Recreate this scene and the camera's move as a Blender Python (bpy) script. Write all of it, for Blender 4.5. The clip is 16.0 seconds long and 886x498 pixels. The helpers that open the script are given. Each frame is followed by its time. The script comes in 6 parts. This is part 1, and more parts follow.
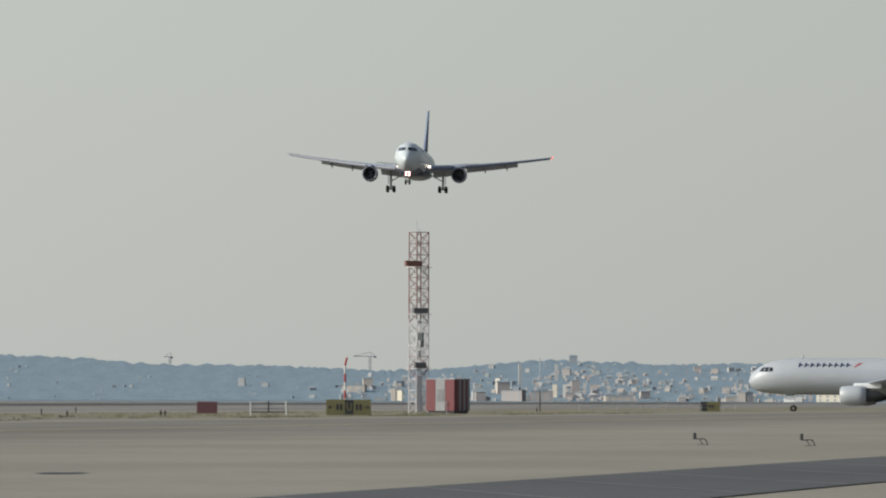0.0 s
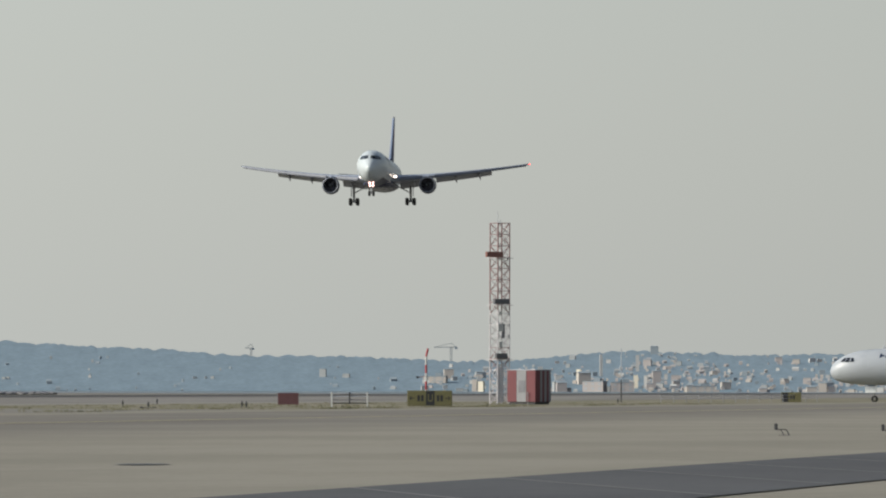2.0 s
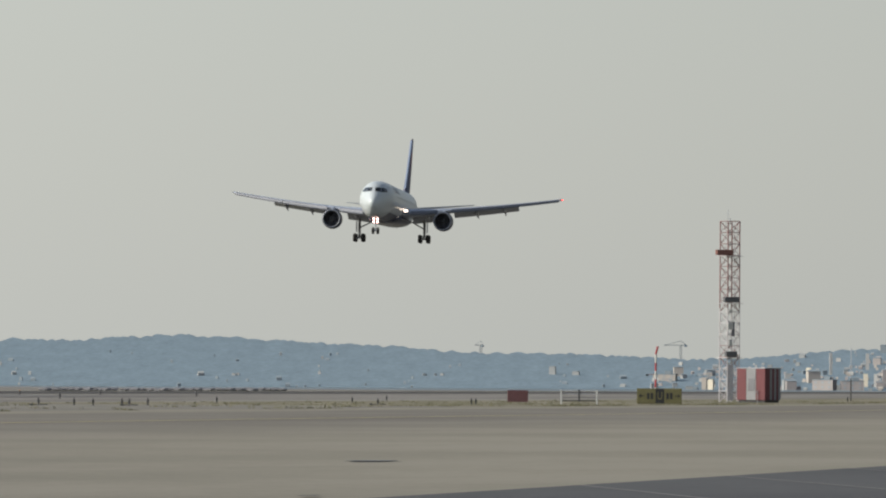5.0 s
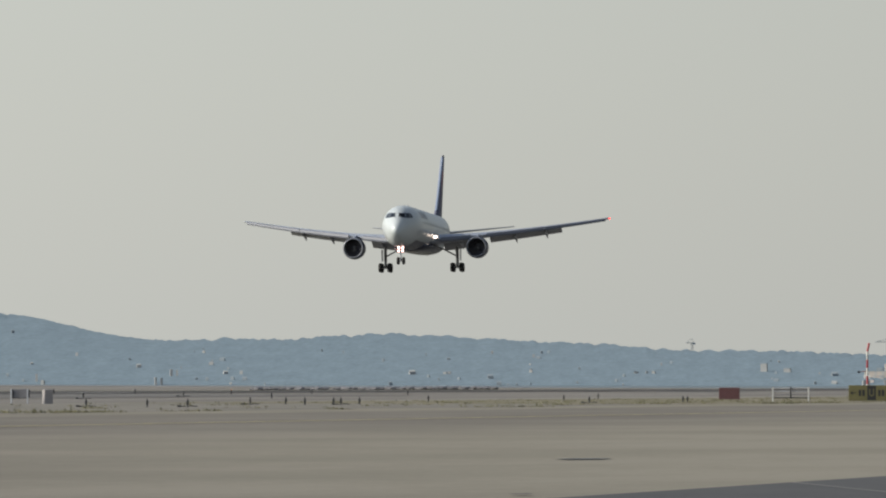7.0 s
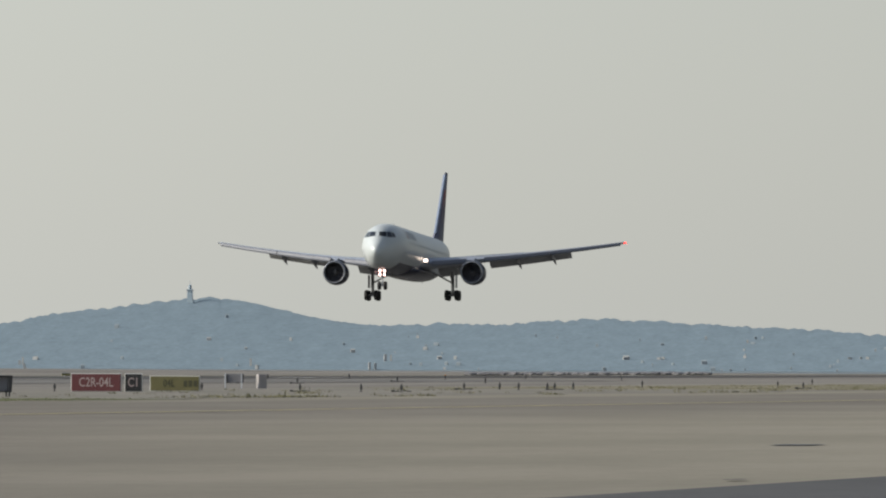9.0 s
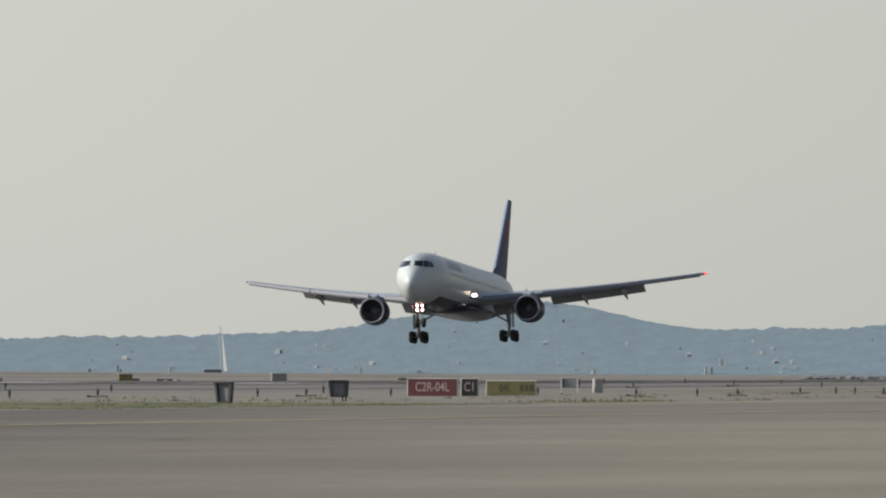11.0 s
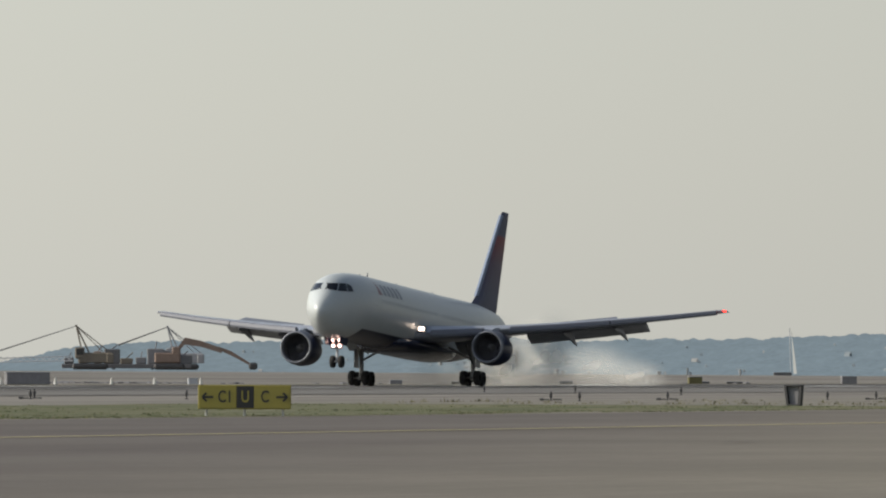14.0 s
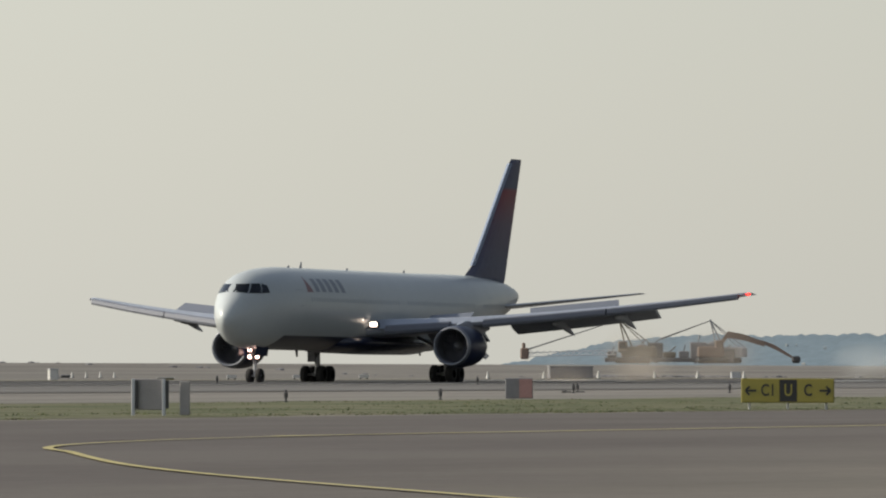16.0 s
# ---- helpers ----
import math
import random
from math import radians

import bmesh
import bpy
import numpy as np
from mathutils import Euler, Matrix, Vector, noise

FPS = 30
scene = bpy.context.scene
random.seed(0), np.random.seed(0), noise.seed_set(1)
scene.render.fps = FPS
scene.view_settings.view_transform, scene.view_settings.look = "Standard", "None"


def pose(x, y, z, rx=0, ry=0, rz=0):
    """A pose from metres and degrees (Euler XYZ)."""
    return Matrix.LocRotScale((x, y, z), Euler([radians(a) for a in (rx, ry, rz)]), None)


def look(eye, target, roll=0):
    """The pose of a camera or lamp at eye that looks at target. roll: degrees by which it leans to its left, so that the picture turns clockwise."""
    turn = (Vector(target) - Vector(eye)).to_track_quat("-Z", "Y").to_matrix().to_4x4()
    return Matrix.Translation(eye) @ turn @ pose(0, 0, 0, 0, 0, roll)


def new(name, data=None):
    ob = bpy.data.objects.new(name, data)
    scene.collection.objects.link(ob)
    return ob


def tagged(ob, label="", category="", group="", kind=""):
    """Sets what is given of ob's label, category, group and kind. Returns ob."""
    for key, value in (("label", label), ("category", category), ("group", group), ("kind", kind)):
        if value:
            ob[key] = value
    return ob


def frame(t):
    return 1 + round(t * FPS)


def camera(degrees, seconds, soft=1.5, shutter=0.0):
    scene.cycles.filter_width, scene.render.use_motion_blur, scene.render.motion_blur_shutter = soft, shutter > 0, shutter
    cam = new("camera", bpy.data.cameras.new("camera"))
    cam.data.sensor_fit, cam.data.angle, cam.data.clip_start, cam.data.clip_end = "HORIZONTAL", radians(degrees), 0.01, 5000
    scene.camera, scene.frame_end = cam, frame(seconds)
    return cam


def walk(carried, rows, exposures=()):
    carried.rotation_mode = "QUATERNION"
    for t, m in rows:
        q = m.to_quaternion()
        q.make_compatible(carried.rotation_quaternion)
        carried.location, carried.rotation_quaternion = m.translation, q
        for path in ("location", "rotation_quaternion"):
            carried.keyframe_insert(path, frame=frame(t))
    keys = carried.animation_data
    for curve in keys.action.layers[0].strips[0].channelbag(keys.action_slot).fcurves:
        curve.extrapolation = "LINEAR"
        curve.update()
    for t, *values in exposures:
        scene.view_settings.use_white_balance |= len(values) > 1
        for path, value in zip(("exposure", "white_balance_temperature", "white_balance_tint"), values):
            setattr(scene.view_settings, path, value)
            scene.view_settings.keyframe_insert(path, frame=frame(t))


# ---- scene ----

# the observer stands on the apron with a long lens and turns left with the landing airliner
EYE = Vector((0, 0, 1.6))
cam = camera(5.36, 16.0, 2.1)
WAY = [
    (0.0, 0.000, 0.893, 0.187), (0.5, 0.135, 0.839, 0.221), (1.0, 0.234, 0.823, 0.204), (1.5, 0.329, 0.814, 0.165),
    (2.0, 0.490, 0.837, 0.127), (2.5, 0.683, 0.842, 0.141), (3.0, 1.044, 0.910, 0.225), (3.5, 1.304, 0.837, 0.149),
    (3.7, 1.406, 0.825, 0.155), (5.8, 2.286, 0.823, 0.167), (6.0, 2.463, 0.877, 0.037), (6.5, 2.804, 0.866, 0.144),
    (7.0, 3.159, 0.800, 0.104), (7.5, 3.434, 0.765, 0.159), (8.0, 3.829, 0.753, 0.162), (8.2, 3.955, 0.716, 0.185),
    (10.3, 5.659, 0.746, 0.201), (10.5, 5.913, 0.751, 0.208), (11.0, 6.488, 0.728, 0.136), (11.5, 7.052, 0.686, 0.122),
    (12.0, 7.696, 0.810, 0.129), (12.5, 8.286, 0.908, 0.139), (13.0, 8.790, 0.866, 0.110), (13.5, 9.276, 0.822, 0.190),
    (14.0, 9.937, 0.736, 0.176), (14.5, 10.626, 0.657, 0.172), (15.0, 11.551, 0.633, 0.161), (15.5, 12.329, 0.688, 0.182),
    (16.0, 13.222, 0.690, 0.089),
]


def aim(yaw, pitch, roll):
    a, b = radians(yaw), radians(pitch)
    way = Vector((-math.sin(a) * math.cos(b), math.cos(a) * math.cos(b), math.sin(b)))
    return look(EYE, EYE + way * 100, roll)


walk(cam, [(t, aim(a, b, c)) for t, a, b, c in WAY],
     [(0.0, 0.14, 6300, 8), (8.0, 0.14, 6450, 9), (11.0, 0.16, 6480, 9), (13.5, 0.07, 6600, 9), (16.0, 0.07, 6750, 9)])

# ---- light: hazy morning, sun on the left and a little behind the observer ----
SUN_AZ, SUN_EL = -106.0, 29.0      # degrees right of straight ahead, degrees above the horizon
world = bpy.data.worlds.new("sky")
scene.world = world
world.use_nodes = True
wn = world.node_tree.nodes
wl = world.node_tree.links
sky = wn.new("ShaderNodeTexSky")
sky.sky_type = "NISHITA"
sky.sun_disc = False
sky.sun_elevation = radians(SUN_EL)
sky.sun_rotation = radians(SUN_AZ)
sky.air_density, sky.dust_density, sky.ozone_density = 1.0, 1.2, 1.0
veil = wn.new("ShaderNodeHueSaturation")
veil.inputs["Saturation"].default_value = 0.85
wl.new(sky.outputs[0], veil.inputs["Color"])
haze = wn.new("ShaderNodeMix")          # even morning haze in front of the clear sky
haze.data_type = "RGBA"
sky_at, sky_z, thin = wn.new("ShaderNodeTexCoord"), wn.new("ShaderNodeSeparateXYZ"), wn.new("ShaderNodeMapRange")
thin.inputs["From Min"].default_value, thin.inputs["From Max"].default_value = 0.0, 0.55
thin.inputs["To Min"].default_value, thin.inputs["To Max"].default_value = 0.74, 0.05
wl.new(sky_at.outputs["Generated"], sky_z.inputs[0])
wl.new(sky_z.outputs["Z"], thin.inputs["Value"])
wl.new(thin.outputs[0], haze.inputs["Factor"])
haze.inputs["B"].default_value = (5.7, 5.75, 5.45, 1)
wl.new(veil.outputs[0], haze.inputs["A"])
glow_dot, glow_map, glow = wn.new("ShaderNodeVectorMath"), wn.new("ShaderNodeMapRange"), wn.new("ShaderNodeVectorMath")
glow_dot.operation, glow.operation = "DOT_PRODUCT", "SCALE"      # haze scatters more light on the sun's side
glow_dot.inputs[1].default_value = (math.sin(radians(SUN_AZ)), math.cos(radians(SUN_AZ)), 0)
glow_map.inputs["From Min"].default_value, glow_map.inputs["From Max"].default_value = -0.6, 1.0
glow_map.inputs["To Min"].default_value, glow_map.inputs["To Max"].default_value = 0.56, 2.28
wl.new(sky_at.outputs["Generated"], glow_dot.inputs[0])
wl.new(glow_dot.outputs["Value"], glow_map.inputs["Value"])
wl.new(haze.outputs["Result"], glow.inputs[0])
wl.new(glow_map.outputs[0], glow.inputs["Scale"])
wl.new(glow.outputs[0], wn["Background"].inputs["Color"])
wn["Background"].inputs["Strength"].default_value = 0.1
sun = new("sun", bpy.data.lights.new("sun", "SUN"))
sun.data.energy, sun.data.angle, sun.data.color = 3.55, radians(1.5), (1.0, 0.92, 0.78)
sa, se = radians(SUN_AZ), radians(SUN_EL)
sun.matrix_world = look(Vector((math.sin(sa) * math.cos(se), math.cos(sa) * math.cos(se), math.sin(se))) * 100, (0, 0, 0))

# ---- materials ----


def mat(name, color, rough=0.6, metal=0.0, vary=0.12, scale=2.0, fine=30.0, bump=0.0, emit=0.0, spec=0.5):
    """A painted or natural surface with coarse blotches and fine grain, in metres."""
    m = bpy.data.materials.new(name)
    m.use_nodes = True
    n, k = m.node_tree.nodes, m.node_tree.links
    b = n["Principled BSDF"]
    b.inputs["Roughness"].default_value, b.inputs["Metallic"].default_value = rough, metal
    b.inputs["Specular IOR Level"].default_value = spec
    if emit:
        b.inputs["Emission Color"].default_value = (*color, 1)
        b.inputs["Emission Strength"].default_value = emit
    b.inputs["Base Color"].default_value = (*color, 1)
    if vary:
        tc = n.new("ShaderNodeTexCoord")
        a, c = n.new("ShaderNodeTexNoise"), n.new("ShaderNodeTexNoise")
        a.inputs["Scale"].default_value, c.inputs["Scale"].default_value = scale, fine
        a.inputs["Detail"].default_value, c.inputs["Detail"].default_value = 5, 3
        add = n.new("ShaderNodeMath")
        add.operation = "ADD"
        ramp = n.new("ShaderNodeMapRange")
        ramp.inputs["From Min"].default_value, ramp.inputs["From Max"].default_value = 0.6, 1.4
        ramp.inputs["To Min"].default_value, ramp.inputs["To Max"].default_value = 1 - vary, 1 + vary
        mul = n.new("ShaderNodeVectorMath")
        mul.operation = "SCALE"
        mul.inputs[0].default_value = color
        k.new(tc.outputs["Object"], a.inputs["Vector"])
        k.new(tc.outputs["Object"], c.inputs["Vector"])
        k.new(a.outputs["Fac"], add.inputs[0])
        k.new(c.outputs["Fac"], add.inputs[1])
        k.new(add.outputs[0], ramp.inputs["Value"])
        k.new(ramp.outputs[0], mul.inputs["Scale"])
        k.new(mul.outputs[0], b.inputs["Base Color"])
        if bump:
            bp = n.new("ShaderNodeBump")
            bp.inputs["Strength"].default_value, bp.inputs["Distance"].default_value = bump, 0.02
            k.new(add.outputs[0], bp.inputs["Height"])
            k.new(bp.outputs[0], b.inputs["Normal"])
    return m


def ground_mat(name, tones, stretch=0.12, scale=0.05, rough=0.9):
    """Ground of two or three tones that run in long streaks along the runway."""
    m = bpy.data.materials.new(name)
    m.use_nodes = True
    n, k = m.node_tree.nodes, m.node_tree.links
    b = n["Principled BSDF"]
    b.inputs["Roughness"].default_value = rough
    b.inputs["Specular IOR Level"].default_value = 0.2
    tc, mp = n.new("ShaderNodeTexCoord"), n.new("ShaderNodeMapping")
    mp.inputs["Scale"].default_value = (stretch, 1, 1)
    k.new(tc.outputs["Object"], mp.inputs["Vector"])
    a, c = n.new("ShaderNodeTexNoise"), n.new("ShaderNodeTexNoise")
    a.inputs["Scale"].default_value, a.inputs["Detail"].default_value = scale, 6
    c.inputs["Scale"].default_value, c.inputs["Detail"].default_value = scale * 14, 4
    k.new(mp.outputs[0], a.inputs["Vector"])
    k.new(mp.outputs[0], c.inputs["Vector"])
    worn = n.new("ShaderNodeTexNoise")               # aggregate and rolled streaks
    worn.inputs["Scale"].default_value, worn.inputs["Detail"].default_value = scale * 70, 3
    k.new(mp.outputs[0], worn.inputs["Vector"])
    both = n.new("ShaderNodeMath")
    both.operation = "MULTIPLY_ADD"
    both.inputs[1].default_value = 0.9
    k.new(worn.outputs["Fac"], both.inputs[0])
    k.new(c.outputs["Fac"], both.inputs[2])
    mix = n.new("ShaderNodeMath")
    mix.operation = "MULTIPLY_ADD"
    mix.inputs[1].default_value = 0.4
    k.new(both.outputs[0], mix.inputs[0])
    k.new(a.outputs["Fac"], mix.inputs[2])
    ramp = n.new("ShaderNodeValToRGB")
    while len(ramp.color_ramp.elements) < len(tones):
        ramp.color_ramp.elements.new(0.5)
    for i, tone in enumerate(tones):
        e = ramp.color_ramp.elements[i]
        e.position, e.color = 0.66 + 0.42 * i / (len(tones) - 1), (*tone, 1)
    k.new(mix.outputs[0], ramp.inputs["Fac"])
    k.new(ramp.outputs["Color"], b.inputs["Base Color"])
    return m


def rgb(r, g, b):
    """sRGB bytes to linear."""
    return tuple(((c / 255 + 0.055) / 1.055) ** 2.4 if c > 10 else c / 255 / 12.92 for c in (r, g, b))


M = {
    "concrete": ground_mat("concrete", [(0.19, 0.173, 0.136), (0.214, 0.196, 0.155), (0.238, 0.218, 0.174)], 0.4, 0.09),
    "asphalt": ground_mat("asphalt", [(0.118, 0.112, 0.105), (0.14, 0.134, 0.125), (0.166, 0.159, 0.147)]),
    "dark_asphalt": ground_mat("dark_asphalt", [(0.06, 0.06, 0.062), (0.083, 0.083, 0.084)], 0.4, 0.09),
    "runway": ground_mat("runway_asphalt", [(0.042, 0.04, 0.039), (0.062, 0.06, 0.057), (0.09, 0.086, 0.08)], 0.02, 0.12),
    "dry_grass": ground_mat("dry_grass", [(0.135, 0.124, 0.108), (0.178, 0.165, 0.146), (0.218, 0.203, 0.18)], 0.05, 0.12),
    "green_grass": ground_mat("green_grass", [(0.072, 0.084, 0.04), (0.1, 0.108, 0.052), (0.15, 0.142, 0.085)], 0.35, 0.2),
    "olive_grass": ground_mat("olive_grass", [(0.13, 0.12, 0.07), (0.165, 0.15, 0.095), (0.21, 0.185, 0.135)], 0.12, 0.15),
    "blade": mat("grass_blades", (0.14, 0.135, 0.078), 0.9, vary=0.3, scale=0.15),
    "green_blade": mat("green_grass_blades", (0.085, 0.105, 0.04), 0.9, vary=0.25, scale=0.2),
    "tan": ground_mat("bare_tan_soil", [(0.15, 0.14, 0.118), (0.178, 0.166, 0.14), (0.205, 0.19, 0.162)], 0.3, 0.15),
    "sea": mat("sea_water", (0.05, 0.08, 0.1), 0.35, vary=0.1, scale=0.01),
    # far hills: haze is put into the base colour, bluer than foliage
    "hill": mat("haze_tinted_hillside", (0.194, 0.249, 0.285), 1.0, vary=0.15, scale=1.0, fine=3.6, spec=0.0),
    # far stonework, plaster and windows: haze is put into each base colour
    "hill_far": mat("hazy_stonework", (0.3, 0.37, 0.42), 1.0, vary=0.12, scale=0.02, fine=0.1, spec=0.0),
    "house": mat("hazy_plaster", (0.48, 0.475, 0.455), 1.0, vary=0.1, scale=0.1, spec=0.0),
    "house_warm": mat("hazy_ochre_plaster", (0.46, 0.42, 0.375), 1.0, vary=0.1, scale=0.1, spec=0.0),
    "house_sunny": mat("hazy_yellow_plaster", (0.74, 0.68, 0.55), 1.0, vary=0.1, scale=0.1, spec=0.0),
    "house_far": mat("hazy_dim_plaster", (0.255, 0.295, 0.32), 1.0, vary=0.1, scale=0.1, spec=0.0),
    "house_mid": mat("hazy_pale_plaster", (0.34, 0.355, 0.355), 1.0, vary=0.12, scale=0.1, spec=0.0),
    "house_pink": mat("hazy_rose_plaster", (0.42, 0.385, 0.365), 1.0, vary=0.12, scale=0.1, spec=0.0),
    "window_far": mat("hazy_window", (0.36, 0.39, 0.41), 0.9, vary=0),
    "white": mat("white_paint", (0.72, 0.73, 0.72), 0.32, vary=0.04, scale=0.6),
    "line_white": mat("worn_white_marking", (0.5, 0.5, 0.48), 0.8, vary=0.2, scale=1.5),
    "line_yellow": mat("worn_yellow_marking", (0.43, 0.37, 0.16), 0.8, vary=0.25, scale=1.5),
    "navy": mat("navy_paint", (0.01, 0.018, 0.05), 0.35, vary=0.1, spec=0.35),
    # spoiler grey is darker than the wing's: its shade is put into the colour
    "spoiler": mat("shaded_spoiler_paint", (0.15, 0.165, 0.2), 0.5, vary=0.08),
    "belly": mat("glossy_navy_paint", (0.012, 0.017, 0.04), 0.24, vary=0.1, spec=0.6),
    "red": mat("red_paint", (0.27, 0.03, 0.035), 0.5, vary=0.15),
    "grey": mat("grey_paint", (0.37, 0.385, 0.41), 0.45, vary=0.08),
    "wing_grey": mat("wing_grey_paint", (0.31, 0.34, 0.4), 0.28, vary=0.08, scale=0.8),
    "slat": mat("grey_slat_paint", (0.14, 0.15, 0.178), 0.5, 0.0, vary=0.06, spec=0.3),
    "pane": mat("cabin_pane", (0.345, 0.39, 0.425), 0.3, vary=0.1),
    "dull_red": mat("dull_red_marking", (0.22, 0.1, 0.11), 0.4, vary=0.1),
    "title": mat("navy_lettering_paint", (0.2, 0.225, 0.27), 0.4, vary=0.1),
    "fan_blade": mat("titanium_fan", (0.17, 0.17, 0.19), 0.5, 0.3, vary=0.2),
    "faded_ink": mat("faded_sign_lettering", (0.3, 0.24, 0.23), 0.5, vary=0.1),
    "lip": mat("dull_inlet_metal", (0.2, 0.21, 0.235), 0.45, 0.6, vary=0.08),
    "pale_white": mat("worn_white_paint", (0.34, 0.358, 0.375), 0.4, vary=0.05, scale=0.6),
    "shelter_white": mat("grimy_white_panel", (0.21, 0.213, 0.217), 0.6, vary=0.15),
    "shelter_red": mat("faded_red_panel", (0.115, 0.02, 0.025), 0.55, vary=0.15),
    "metal": mat("bare_metal", (0.62, 0.62, 0.63), 0.25, 1.0, vary=0.08),
    "steel": mat("dull_steel", (0.3, 0.3, 0.3), 0.5, 0.8, vary=0.15),
    "dark": mat("dark_metal", (0.03, 0.03, 0.032), 0.5, vary=0.2),
    "rubber": mat("tyre_rubber", (0.018, 0.018, 0.018), 0.85, vary=0.2),
    "glass": mat("dark_glass", (0.012, 0.014, 0.018), 0.08, vary=0),
    "sign_yellow": mat("sign_yellow", (0.225, 0.195, 0.035), 0.45, vary=0.08),
    "sign_red": mat("sign_red", (0.1, 0.024, 0.026), 0.45, vary=0.1),
    "sign_black": mat("sign_black", (0.012, 0.012, 0.013), 0.45, vary=0.1),
    "sign_white": mat("sign_white", (0.45, 0.45, 0.43), 0.5, vary=0.08),
    # shore machine yellow and orange: dulling by haze is put into the colour
    "yellow": mat("hazed_machine_yellow", (0.125, 0.108, 0.085), 0.5, vary=0.2),
    "orange": mat("hazed_machine_orange", (0.155, 0.11, 0.088), 0.5, vary=0.2),
    "pale_machine": mat("pale_machine_paint", (0.24, 0.245, 0.26), 0.5, vary=0.2),
    "olive": mat("olive_box", (0.11, 0.1, 0.04), 0.7, vary=0.2),
    "maroon": mat("faded_maroon_panel", (0.085, 0.034, 0.036), 0.7, vary=0.2),
    "joint": mat("pale_joint_seal", (0.16, 0.158, 0.152), 0.9, vary=0.2),
    "pale_board": mat("pale_weathered_board", (0.27, 0.255, 0.25), 0.8, vary=0.12),
    "olive_ink": mat("faded_olive_lettering", (0.045, 0.045, 0.02), 0.5, vary=0.1),
    "block": mat("weathered_block", (0.16, 0.16, 0.17), 0.85, vary=0.2),
    # mast red is paled towards pink, with haze put into the colour
    "mast_red": mat("hazed_red_steel", (0.22, 0.13, 0.125), 0.6, vary=0.2),
    "mast_white": mat("faded_white_steel", (0.43, 0.405, 0.41), 0.6, vary=0.2),
    "aerial_red": mat("faded_red_aerial", (0.17, 0.075, 0.06), 0.6, vary=0.2),
    "steel_dim": mat("weathered_grey_steel", (0.1, 0.1, 0.105), 0.6, vary=0.2),
    "liner": mat("grey_inlet_liner", (0.075, 0.078, 0.085), 0.5, vary=0.1),
    "landing_light": mat("landing_light", (1.0, 0.8, 0.66), vary=0, emit=4.5),
    "taxi_light": mat("nose_light", (1.0, 0.62, 0.54), vary=0, emit=7),
    "nav_red": mat("red_navigation_light", (1.0, 0.03, 0.02), vary=0, emit=5),
    "lamp_glass": mat("amber_lens", (0.5, 0.2, 0.02), 0.3, vary=0),
}



def bend_normals_up(m, share):
    """Bends normals of far slopes and houses upward to flatten shading as haze would."""
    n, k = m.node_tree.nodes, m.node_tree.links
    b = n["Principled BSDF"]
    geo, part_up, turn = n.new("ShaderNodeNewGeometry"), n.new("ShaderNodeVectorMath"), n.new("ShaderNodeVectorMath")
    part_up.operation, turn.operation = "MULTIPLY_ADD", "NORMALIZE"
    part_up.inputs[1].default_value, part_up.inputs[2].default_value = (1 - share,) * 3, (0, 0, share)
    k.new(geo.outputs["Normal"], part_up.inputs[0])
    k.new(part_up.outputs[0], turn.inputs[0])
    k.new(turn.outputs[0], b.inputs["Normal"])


# hill shading is flattened this way in place of real haze
bend_normals_up(M["hill"], 0.97)


def tree_cover(m):
    """Blotches of the hillside the size of woods and crowns on the slope."""
    n, k = m.node_tree.nodes, m.node_tree.links
    tc = next(x for x in n if x.type == "TEX_COORD")
    mp = n.new("ShaderNodeMapping")
    mp.inputs["Scale"].default_value = (0.12, 0.0, 0.38)
    k.new(tc.outputs["Object"], mp.inputs["Vector"])
    for x in list(n):
        if x.type == "TEX_NOISE":
            k.new(mp.outputs[0], x.inputs["Vector"])


tree_cover(M["hill"])
# facades get upward normals too, their light and shade evened for haze
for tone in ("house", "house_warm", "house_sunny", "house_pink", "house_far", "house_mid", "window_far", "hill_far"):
    bend_normals_up(M[tone], 0.6)


